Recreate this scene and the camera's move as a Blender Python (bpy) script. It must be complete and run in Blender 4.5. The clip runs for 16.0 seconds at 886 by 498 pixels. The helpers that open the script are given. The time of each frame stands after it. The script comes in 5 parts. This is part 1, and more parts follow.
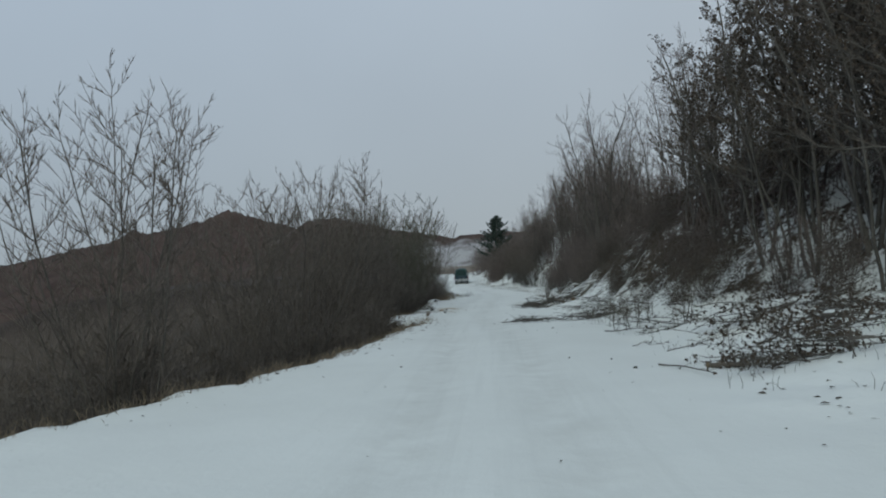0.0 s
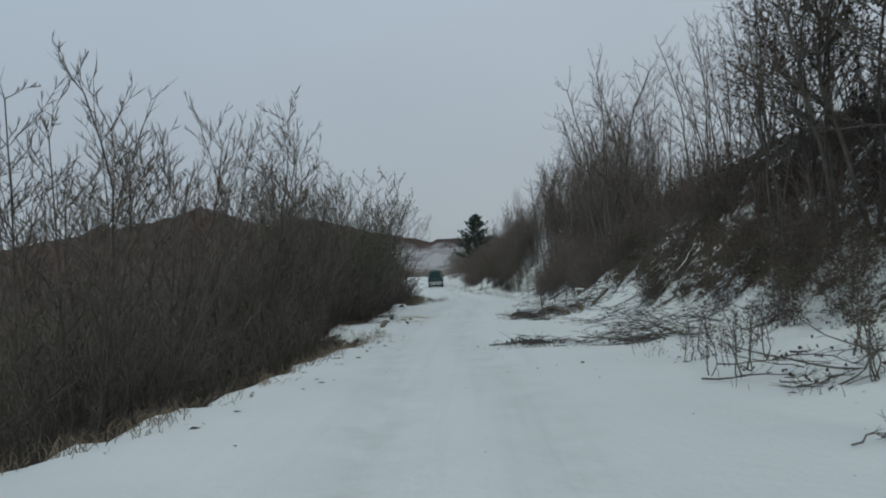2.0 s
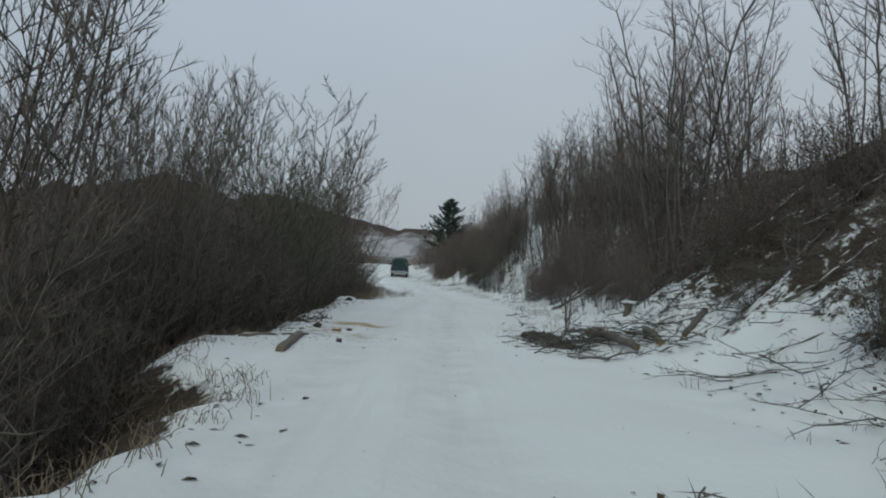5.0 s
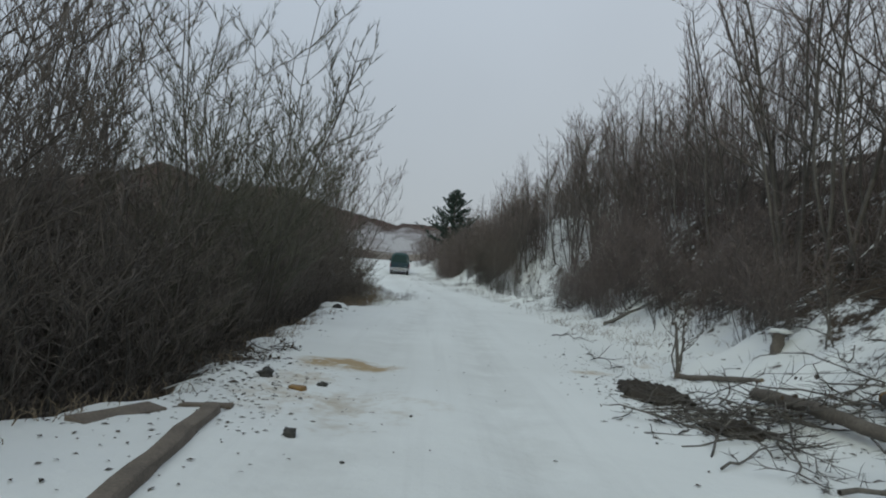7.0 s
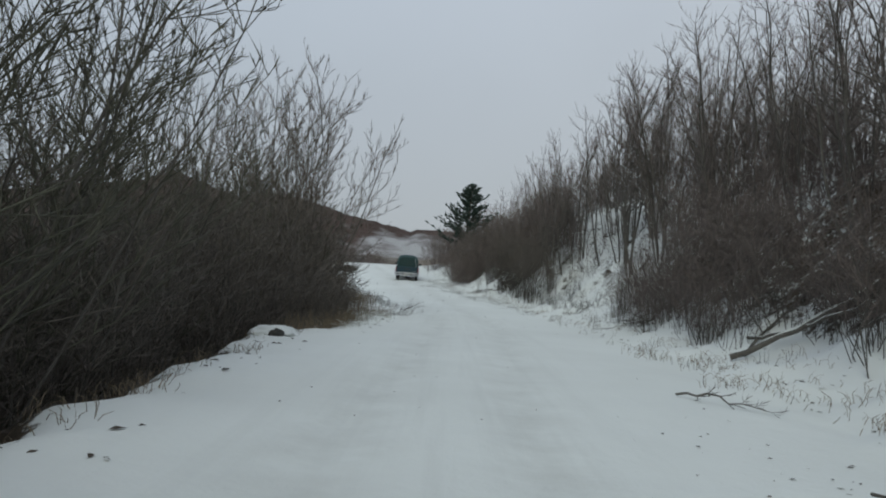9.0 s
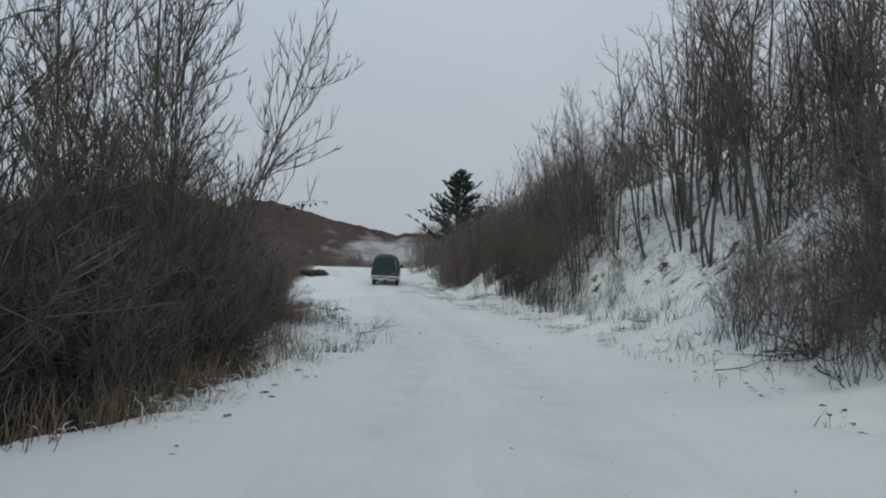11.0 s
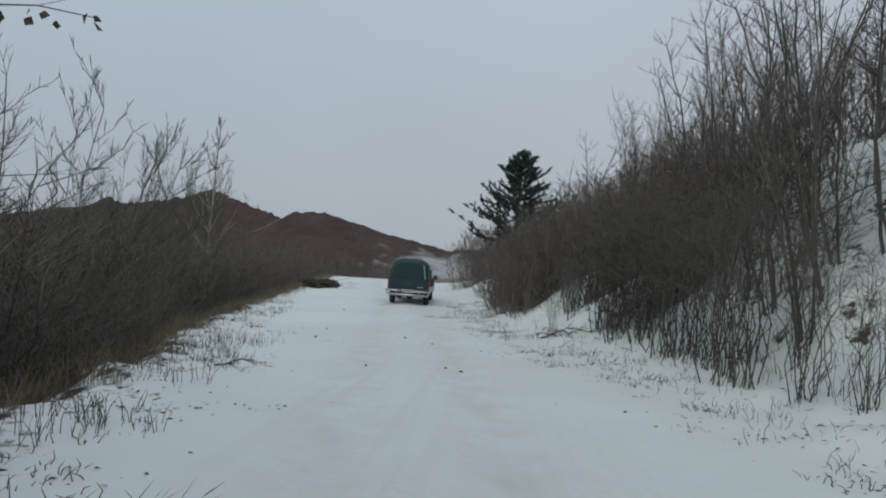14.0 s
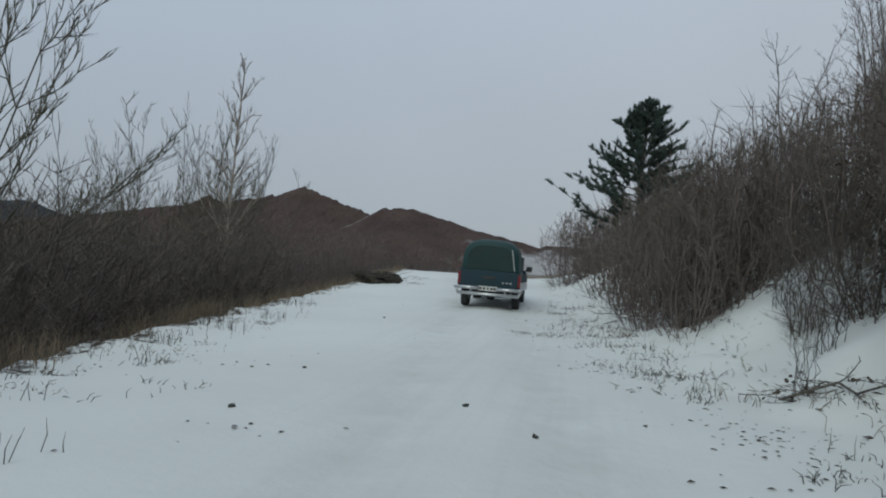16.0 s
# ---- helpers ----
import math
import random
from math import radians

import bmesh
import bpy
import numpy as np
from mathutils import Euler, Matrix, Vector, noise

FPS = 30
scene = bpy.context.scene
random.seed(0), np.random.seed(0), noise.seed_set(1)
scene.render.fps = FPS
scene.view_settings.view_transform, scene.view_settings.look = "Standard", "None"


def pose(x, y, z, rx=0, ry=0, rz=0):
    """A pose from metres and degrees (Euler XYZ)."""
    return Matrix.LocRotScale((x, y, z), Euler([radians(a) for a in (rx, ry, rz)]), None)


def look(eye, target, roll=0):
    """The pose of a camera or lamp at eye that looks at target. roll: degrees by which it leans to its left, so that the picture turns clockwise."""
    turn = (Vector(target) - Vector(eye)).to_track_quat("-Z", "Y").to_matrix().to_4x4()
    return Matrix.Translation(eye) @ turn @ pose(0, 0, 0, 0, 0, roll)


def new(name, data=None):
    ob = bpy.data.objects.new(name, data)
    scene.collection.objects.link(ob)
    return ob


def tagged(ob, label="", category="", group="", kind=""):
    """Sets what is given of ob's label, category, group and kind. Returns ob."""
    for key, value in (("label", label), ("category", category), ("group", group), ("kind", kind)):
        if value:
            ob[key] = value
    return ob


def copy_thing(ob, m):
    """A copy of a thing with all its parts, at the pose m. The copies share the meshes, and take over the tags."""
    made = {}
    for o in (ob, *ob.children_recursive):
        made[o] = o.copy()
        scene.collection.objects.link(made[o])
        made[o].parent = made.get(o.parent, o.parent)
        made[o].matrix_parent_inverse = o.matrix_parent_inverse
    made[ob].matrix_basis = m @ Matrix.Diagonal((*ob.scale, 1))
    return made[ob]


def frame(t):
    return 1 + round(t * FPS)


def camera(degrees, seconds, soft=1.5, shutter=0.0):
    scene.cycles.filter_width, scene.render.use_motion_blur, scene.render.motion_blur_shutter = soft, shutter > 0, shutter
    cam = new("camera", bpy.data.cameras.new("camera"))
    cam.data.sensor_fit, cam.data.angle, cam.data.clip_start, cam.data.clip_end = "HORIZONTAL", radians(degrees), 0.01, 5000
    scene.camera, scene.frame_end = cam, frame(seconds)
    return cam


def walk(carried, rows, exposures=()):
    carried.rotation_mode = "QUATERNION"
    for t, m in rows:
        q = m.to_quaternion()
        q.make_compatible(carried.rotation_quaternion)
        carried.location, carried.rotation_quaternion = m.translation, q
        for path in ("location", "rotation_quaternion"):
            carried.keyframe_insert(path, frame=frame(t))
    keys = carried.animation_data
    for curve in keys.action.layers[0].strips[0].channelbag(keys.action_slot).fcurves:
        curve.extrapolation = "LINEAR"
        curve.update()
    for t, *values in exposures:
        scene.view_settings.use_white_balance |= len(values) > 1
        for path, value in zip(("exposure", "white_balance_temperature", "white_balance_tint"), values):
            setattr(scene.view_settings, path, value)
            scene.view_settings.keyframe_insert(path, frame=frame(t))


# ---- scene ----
cam = camera(66.0, 16.0, soft=2.0)
PATH = [
    (0, (1.211, 1.197, 1.386), (1.063, 3.189, 1.475), -3.0),
    (0.5, (1.15, 3.064, 1.276), (1.024, 5.058, 1.347), -3.7),
    (1, (1.161, 4.871, 1.229), (1.024, 6.864, 1.325), -3.8),
    (1.5, (1.107, 6.915, 1.243), (0.985, 8.907, 1.377), -2.4),
    (2, (1.023, 8.798, 1.203), (0.943, 10.794, 1.302), -1.5),
    (2.5, (1.01, 10.727, 1.16), (0.936, 12.725, 1.235), -0.9),
    (3, (0.963, 12.507, 1.118), (0.896, 14.505, 1.18), -0.7),
    (3.5, (0.998, 14.082, 1.124), (0.93, 16.08, 1.179), -0.6),
    (4, (0.949, 15.801, 1.086), (0.914, 17.799, 1.156), 0.9),
    (4.2, (0.922, 16.422, 1.063), (0.9, 18.42, 1.148), 1.8),
    (6.3, (-0.149, 22.214, 1.38), (-0.119, 24.213, 1.441), 4.5),
    (6.5, (-0.09, 22.893, 1.329), (-0.065, 24.892, 1.398), 4.5),
    (7, (-0.023, 24.605, 1.275), (0.003, 26.603, 1.342), 4.9),
    (7.5, (0.029, 26.317, 1.222), (0.046, 28.316, 1.287), 4.5),
    (8, (0.096, 28.28, 1.178), (0.103, 30.278, 1.252), 4.2),
    (8.2, (0.11, 29.135, 1.187), (0.11, 31.134, 1.256), 4.4),
    (10.3, (0.138, 37.976, 1.15), (0.088, 39.972, 1.26), 3.5),
    (10.5, (0.124, 38.87, 1.197), (0.088, 40.867, 1.298), 3.0),
    (11, (0.211, 41.27, 1.15), (0.228, 43.268, 1.244), 2.6),
    (11.5, (0.337, 43.234, 1.104), (0.39, 45.232, 1.19), 1.7),
    (12, (0.58, 45.131, 1.063), (0.62, 47.128, 1.164), 0.8),
    (12.5, (0.721, 47.317, 1.135), (0.731, 49.314, 1.245), 0.7),
    (13, (0.797, 49.665, 1.172), (0.748, 51.66, 1.303), 1.2),
    (13.5, (0.556, 51.919, 1.165), (0.465, 53.914, 1.275), 2.9),
    (14, (0.377, 54.302, 1.201), (0.235, 56.293, 1.337), 4.7),
    (14.5, (0.32, 56.362, 1.214), (0.16, 58.349, 1.368), 7.0),
    (15, (0.193, 58.521, 1.256), (-0.008, 60.506, 1.395), 7.0),
    (15.5, (-0.024, 60.751, 1.242), (-0.316, 62.726, 1.366), 6.3),
    (16, (-0.461, 63.195, 1.255), (-0.858, 65.153, 1.36), 5.2),
]
walk(cam, [(t, look(eye, target, roll)) for t, eye, target, roll in PATH],
     [(0, -0.06, 6400, 5.6), (4.2, 0.0, 6490, 6.8), (6.5, 0.10, 6590, 7.6), (8.2, 0.11, 6680, 8.2), (11, 0.10, 6610, 8.0), (16, -0.01, 6490, 7.4)])

# ---------------------------------------------------------------- light
world = bpy.data.worlds.new("overcast")
scene.world = world
world.use_nodes = True
wn, wl = world.node_tree.nodes, world.node_tree.links
wn.clear()
sky = wn.new("ShaderNodeTexSky")
sky.sky_type, sky.sun_disc = "NISHITA", False
sky.sun_elevation, sky.sun_rotation = radians(28), radians(200)
sky.dust_density, sky.air_density = 4.0, 1.0
tc = wn.new("ShaderNodeTexCoord")
sep = wn.new("ShaderNodeSeparateXYZ")
ramp = wn.new("ShaderNodeValToRGB")
ramp.color_ramp.elements[0].position, ramp.color_ramp.elements[0].color = 0.0, (0.450, 0.487, 0.528, 1)
ramp.color_ramp.elements[1].position, ramp.color_ramp.elements[1].color = 0.75, (0.585, 0.67, 0.81, 1)
cloud = wn.new("ShaderNodeTexNoise")
cloud.inputs["Scale"].default_value, cloud.inputs["Detail"].default_value = 1.6, 5.0
cmul = wn.new("ShaderNodeMapRange")
cmul.inputs["To Min"].default_value, cmul.inputs["To Max"].default_value = 0.88, 1.12
veil = wn.new("ShaderNodeMix")
veil.data_type, veil.blend_type = "RGBA", "MULTIPLY"
veil.inputs["Factor"].default_value = 1.0
both = wn.new("ShaderNodeMix")
both.data_type = "RGBA"
both.inputs["Factor"].default_value = 0.94
dim = wn.new("ShaderNodeMix")
dim.data_type, dim.blend_type = "RGBA", "MULTIPLY"
dim.inputs["Factor"].default_value = 1.0
dim.inputs["B"].default_value = (0.09, 0.09, 0.09, 1)
bg = wn.new("ShaderNodeBackground")
bg.inputs["Strength"].default_value = 0.86
wout = wn.new("ShaderNodeOutputWorld")
wl.new(tc.outputs["Generated"], sep.inputs[0])
wl.new(sep.outputs["Z"], ramp.inputs["Fac"])
wl.new(tc.outputs["Generated"], cloud.inputs["Vector"])
wl.new(cloud.outputs["Fac"], cmul.inputs["Value"])
tone = wn.new("ShaderNodeMapRange")
tone.inputs["From Min"].default_value, tone.inputs["From Max"].default_value = -0.6, 0.6
drift = wn.new("ShaderNodeMix")
drift.data_type = "RGBA"
drift.inputs["A"].default_value, drift.inputs["B"].default_value = (0.965, 1.0, 1.03, 1), (1.01, 1.0, 0.975, 1)
tinge = wn.new("ShaderNodeMix")
tinge.data_type, tinge.blend_type = "RGBA", "MULTIPLY"
tinge.inputs["Factor"].default_value = 1.0
wl.new(sep.outputs["X"], tone.inputs["Value"])
wl.new(tone.outputs["Result"], drift.inputs["Factor"])
wl.new(ramp.outputs["Color"], tinge.inputs["A"])
wl.new(drift.outputs["Result"], tinge.inputs["B"])
wl.new(tinge.outputs["Result"], veil.inputs["A"])
wl.new(cmul.outputs["Result"], veil.inputs["B"])
wl.new(sky.outputs["Color"], dim.inputs["A"])
wl.new(dim.outputs["Result"], both.inputs["A"])
wl.new(veil.outputs["Result"], both.inputs["B"])
wl.new(both.outputs["Result"], bg.inputs["Color"])
wl.new(bg.outputs["Background"], wout.inputs["Surface"])

sun = new("sun", bpy.data.lights.new("sun", "SUN"))
sun.data.energy, sun.data.angle, sun.data.color = 1.0, radians(40), (0.90, 0.95, 0.80)
sun.matrix_world = look((-20, -60, 60), (0, 40, 0))

# ---------------------------------------------------------------- materials
def material(name, colour, rough=0.8, metal=0.0, second=None, scale=6.0, fine=60.0, bump=0.3, depth=0.01, coat=0.0, random_tint=0.0, island_tint=0.0):
    """A surface with two colours mixed by a coarse and a fine noise, and a fine relief."""
    m = bpy.data.materials.new(name)
    m.use_nodes = True
    n, l = m.node_tree.nodes, m.node_tree.links
    b = n["Principled BSDF"]
    b.inputs["Roughness"].default_value, b.inputs["Metallic"].default_value = rough, metal
    b.inputs["Coat Weight"].default_value = coat
    pos = n.new("ShaderNodeTexCoord")
    big = n.new("ShaderNodeTexNoise")
    big.inputs["Scale"].default_value, big.inputs["Detail"].default_value = scale, 6.0
    tiny = n.new("ShaderNodeTexNoise")
    tiny.inputs["Scale"].default_value, tiny.inputs["Detail"].default_value = fine, 4.0
    add = n.new("ShaderNodeMath")
    add.operation = "MULTIPLY_ADD"
    add.inputs[1].default_value, add.inputs[2].default_value = 0.5, 0.0
    avg = n.new("ShaderNodeMath")
    avg.operation = "MULTIPLY_ADD"
    avg.inputs[1].default_value = 0.5
    mix = n.new("ShaderNodeMix")
    mix.data_type = "RGBA"
    mix.inputs["A"].default_value = (*colour, 1)
    mix.inputs["B"].default_value = (*(second or [c * 0.6 for c in colour]), 1)
    sharp = n.new("ShaderNodeMapRange")
    sharp.inputs["From Min"].default_value, sharp.inputs["From Max"].default_value = 0.35, 0.65
    for tex in (big, tiny):
        l.new(pos.outputs["Object"], tex.inputs["Vector"])
    l.new(big.outputs["Fac"], add.inputs[0])
    l.new(tiny.outputs["Fac"], avg.inputs[0])
    l.new(add.outputs[0], avg.inputs[2])
    l.new(avg.outputs[0], sharp.inputs["Value"])
    l.new(sharp.outputs["Result"], mix.inputs["Factor"])
    out = mix.outputs["Result"]
    if random_tint or island_tint:
        hue = n.new("ShaderNodeHueSaturation")
        src = n.new("ShaderNodeObjectInfo") if random_tint else n.new("ShaderNodeNewGeometry")
        amount = random_tint or island_tint
        rng = n.new("ShaderNodeMapRange")
        rng.inputs["To Min"].default_value, rng.inputs["To Max"].default_value = 1 - amount, 1 + amount
        l.new(src.outputs["Random" if random_tint else "Random Per Island"], rng.inputs["Value"])
        l.new(rng.outputs["Result"], hue.inputs["Value"])
        l.new(out, hue.inputs["Color"])
        out = hue.outputs["Color"]
    l.new(out, b.inputs["Base Color"])
    bp = n.new("ShaderNodeBump")
    bp.inputs["Strength"].default_value, bp.inputs["Distance"].default_value = bump, depth
    l.new(tiny.outputs["Fac"], bp.inputs["Height"])
    l.new(bp.outputs["Normal"], b.inputs["Normal"])
    return m


BARK_GREY = material("grey_bark", (0.158, 0.155, 0.137), 0.9, second=(0.084, 0.081, 0.072), scale=4, fine=40, island_tint=0.3)
BARK_DARK = material("dark_bark", (0.112, 0.103, 0.090), 0.9, second=(0.060, 0.055, 0.049), scale=4, fine=40, island_tint=0.3)
TWIG_BROWN = material("brown_twigs", (0.140, 0.119, 0.102), 0.9, second=(0.081, 0.069, 0.060), scale=3, fine=30, island_tint=0.35)
TWIG_RED = material("reddish_twigs", (0.163, 0.132, 0.122), 0.9, second=(0.096, 0.078, 0.072), scale=3, fine=30, island_tint=0.35)
TWIG_OLIVE = material("olive_twigs", (0.100, 0.098, 0.070), 0.9, second=(0.055, 0.054, 0.040), scale=3, fine=30, island_tint=0.35)
BIRCH_BARK = material("birch_bark", (0.42, 0.38, 0.34), 0.8, second=(0.16, 0.13, 0.11), scale=7, fine=25)
DRY_LEAF = material("dry_leaf", (0.070, 0.050, 0.035), 0.85, second=(0.033, 0.026, 0.020), island_tint=0.4)
STRAW = material("dry_grass", (0.25, 0.20, 0.14), 0.9, second=(0.13, 0.10, 0.07), scale=3, fine=20, island_tint=0.35)
NEEDLE = material("pine_needles", (0.030, 0.055, 0.042), 0.7, second=(0.014, 0.030, 0.024), scale=2, fine=14, island_tint=0.3)
STONE = material("dark_stone", (0.060, 0.060, 0.055), 0.85, second=(0.028, 0.028, 0.026), scale=8, fine=70)
WOOD_GREY = material("weathered_wood", (0.175, 0.145, 0.115), 0.85, second=(0.095, 0.078, 0.062), scale=5, fine=50)
LOG_BARK = material("log_bark", (0.135, 0.117, 0.098), 0.9, second=(0.066, 0.057, 0.048), scale=6, fine=45, bump=0.5)
WOOD_OLD = material("old_cut_wood", (0.15, 0.115, 0.07), 0.85, second=(0.09, 0.07, 0.045), scale=8, fine=60)
WOOD_CUT = material("cut_wood", (0.27, 0.165, 0.065), 0.8, second=(0.17, 0.10, 0.04), scale=8, fine=60)
SNOW_PILE = material("snow_lump", (0.70, 0.725, 0.71), 0.75, second=(0.605, 0.63, 0.62), scale=3, fine=30, bump=0.4, depth=0.02)
EARTH = material("bare_earth", (0.048, 0.039, 0.029), 0.95, second=(0.022, 0.019, 0.015), scale=4, fine=40, bump=0.7, depth=0.03)


def snow_ground():
    """Snow that thins out to leaf litter and dead grass where the attribute 'bare' is high, and is pressed greyer in the attribute 'worn'."""
    m = bpy.data.materials.new("snowy_ground")
    m.use_nodes = True
    n, l = m.node_tree.nodes, m.node_tree.links
    b = n["Principled BSDF"]
    b.inputs["Roughness"].default_value, b.inputs["Specular IOR Level"].default_value = 0.85, 0.1
    pos = n.new("ShaderNodeTexCoord")

    def tex(scale, detail=6.0, rough=0.6):
        t = n.new("ShaderNodeTexNoise")
        t.inputs["Scale"].default_value, t.inputs["Detail"].default_value, t.inputs["Roughness"].default_value = scale, detail, rough
        l.new(pos.outputs["Object"], t.inputs["Vector"])
        return t.outputs["Fac"]

    def maths(op, a, b_):
        k = n.new("ShaderNodeMath")
        k.operation = op
        for i, v in enumerate((a, b_)):
            if isinstance(v, (int, float)):
                k.inputs[i].default_value = v
            else:
                l.new(v, k.inputs[i])
        return k.outputs[0]

    def ranged(v, a, b_, c=0.0, d=1.0):
        k = n.new("ShaderNodeMapRange")
        for i, x in zip(("From Min", "From Max", "To Min", "To Max"), (a, b_, c, d)):
            k.inputs[i].default_value = x
        l.new(v, k.inputs["Value"])
        return k.outputs["Result"]

    def mixed(f, a, b_):
        k = n.new("ShaderNodeMix")
        k.data_type = "RGBA"
        l.new(f, k.inputs["Factor"])
        for i, v in (("A", a), ("B", b_)):
            if isinstance(v, tuple):
                k.inputs[i].default_value = (*v, 1)
            else:
                l.new(v, k.inputs[i])
        return k.outputs["Result"]

    def attribute(name):
        a = n.new("ShaderNodeAttribute")
        a.attribute_name = name
        return a.outputs["Fac"]

    coarse, middle, fine, grit = tex(0.25), tex(1.7), tex(9.0), tex(45.0)
    snow = mixed(ranged(coarse, 0.3, 0.7), (0.645, 0.665, 0.650), (0.715, 0.74, 0.725))
    snow = mixed(maths("MULTIPLY", attribute("worn"), ranged(middle, 0.35, 0.7)), snow, (0.58, 0.595, 0.578))
    far_streak = n.new("ShaderNodeMapping")
    far_streak.inputs["Scale"].default_value = (4.5, 0.16, 1.0)
    l.new(pos.outputs["Object"], far_streak.inputs["Vector"])
    streak = tex(1.0)
    l.new(far_streak.outputs["Vector"], streak.node.inputs["Vector"])
    snow = mixed(maths("MULTIPLY", attribute("track"), ranged(streak, 0.48, 0.72, 0.0, 0.4)), snow, (0.545, 0.56, 0.548))
    litter = mixed(ranged(fine, 0.35, 0.65), (0.036, 0.029, 0.023), (0.080, 0.062, 0.045))
    litter = mixed(ranged(grit, 0.5, 0.7), litter, (0.035, 0.028, 0.022))
    cover = maths("ADD", attribute("bare"), maths("MULTIPLY", maths("SUBTRACT", middle, 0.5), 1.3))
    cover = maths("ADD", cover, maths("MULTIPLY", maths("SUBTRACT", fine, 0.5), 0.9))
    cover = ranged(cover, 0.42, 0.58)
    straw = mixed(ranged(fine, 0.4, 0.6), (0.25, 0.215, 0.175), (0.14, 0.115, 0.092))
    wooded = mixed(ranged(coarse, 0.35, 0.65), (0.058, 0.046, 0.041), (0.038, 0.031, 0.028))
    litter = mixed(attribute("wood"), litter, wooded)
    litter = mixed(attribute("grassy"), litter, straw)
    dust = maths("MULTIPLY", attribute("dust"), ranged(middle, 0.38, 0.62))
    dust = ranged(maths("ADD", dust, maths("MULTIPLY", attribute("dust"), ranged(fine, 0.3, 0.7))), 0.35, 1.3)
    snow = mixed(dust, snow, (0.36, 0.275, 0.165))
    l.new(mixed(cover, snow, litter), b.inputs["Base Color"])
    bp = n.new("ShaderNodeBump")
    bp.inputs["Strength"].default_value, bp.inputs["Distance"].default_value = 0.45, 0.05
    l.new(maths("ADD", maths("MULTIPLY", middle, 0.8), maths("ADD", maths("MULTIPLY", fine, 0.35), maths("MULTIPLY", grit, 0.1))), bp.inputs["Height"])
    l.new(bp.outputs["Normal"], b.inputs["Normal"])
    return m


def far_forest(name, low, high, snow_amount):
    """A distant leafless wooded hillside: brown or haze-tinted crowns, with thin snow between them."""
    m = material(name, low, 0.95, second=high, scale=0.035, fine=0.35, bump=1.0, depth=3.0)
    n, l = m.node_tree.nodes, m.node_tree.links
    b = n["Principled BSDF"]
    old = b.inputs["Base Color"].links[0].from_socket
    b.inputs["Specular IOR Level"].default_value = 0.1
    pos = n.new("ShaderNodeTexCoord")
    t = n.new("ShaderNodeTexNoise")
    t.inputs["Scale"].default_value, t.inputs["Detail"].default_value = 0.05, 8.0
    l.new(pos.outputs["Object"], t.inputs["Vector"])
    a = n.new("ShaderNodeAttribute")
    a.attribute_name = "bare"
    add = n.new("ShaderNodeMath")
    l.new(t.outputs["Fac"], add.inputs[0])
    l.new(a.outputs["Fac"], add.inputs[1])
    r = n.new("ShaderNodeMapRange")
    r.inputs["From Min"].default_value, r.inputs["From Max"].default_value = 0.98, 1.35
    r.inputs["To Max"].default_value = snow_amount
    l.new(add.outputs[0], r.inputs["Value"])
    k = n.new("ShaderNodeMix")
    k.data_type = "RGBA"
    k.inputs["B"].default_value = (0.62, 0.63, 0.65, 1)
    l.new(old, k.inputs["A"])
    l.new(r.outputs["Result"], k.inputs["Factor"])
    l.new(k.outputs["Result"], b.inputs["Base Color"])
    return m


SNOW = snow_ground()
FOREST = far_forest("leafless_forest", (0.104, 0.074, 0.065), (0.058, 0.042, 0.038), 0.6)
# the farthest ridge: the blue of distance haze is mixed into its base colours
FOREST_HAZED = far_forest("hazed_forest", (0.050, 0.056, 0.066), (0.036, 0.041, 0.050), 0.1)


# ---------------------------------------------------------------- mesh tools
def mesh_of(name, verts, faces_quads=None, polys=None, mats=(), smooth=True):
    me = bpy.data.meshes.new(name)
    v = np.asarray(verts, dtype=np.float32).reshape(-1, 3)
    if faces_quads is not None:
        q = np.asarray(faces_quads, dtype=np.int32)
        me.vertices.add(len(v))
        me.vertices.foreach_set("co", v.ravel())
        me.loops.add(q.size)
        me.loops.foreach_set("vertex_index", q.ravel())
        me.polygons.add(len(q))
        me.polygons.foreach_set("loop_start", np.arange(0, q.size, q.shape[1], dtype=np.int32))
        me.polygons.foreach_set("use_smooth", np.full(len(q), smooth))
        me.update(calc_edges=True)
    else:
        me.from_pydata(v.tolist(), [], polys)
        me.polygons.foreach_set("use_smooth", np.full(len(me.polygons), smooth))
        me.update()
    for m in mats:
        me.materials.append(m)
    return me


def rods(segs, sides=3):
    """Vertices and quads of many thin tapered rods, from rows of start, end and the two radii."""
    s = np.asarray(segs, dtype=np.float64).reshape(-1, 8)
    a, b, ra, rb = s[:, :3], s[:, 3:6], s[:, 6], s[:, 7]
    d = b - a
    d /= np.maximum(np.linalg.norm(d, axis=1, keepdims=True), 1e-9)
    ref = np.where(np.abs(d[:, 2:3]) < 0.9, np.array([[0, 0, 1.0]]), np.array([[1.0, 0, 0]]))
    u = np.cross(d, ref)
    u /= np.linalg.norm(u, axis=1, keepdims=True)
    w = np.cross(d, u)
    ang = np.arange(sides) * 2 * np.pi / sides
    ring = u[:, None] * np.cos(ang)[None, :, None] + w[:, None] * np.sin(ang)[None, :, None]
    v = np.concatenate([a[:, None] + ring * ra[:, None, None], b[:, None] + ring * rb[:, None, None]], axis=1)
    i = np.arange(sides)
    j = (i + 1) % sides
    f = np.stack([i, j, j + sides, i + sides], axis=1)
    f = (np.arange(len(s)) * 2 * sides)[:, None, None] + f[None]
    return v.reshape(-1, 3), f.reshape(-1, 4)


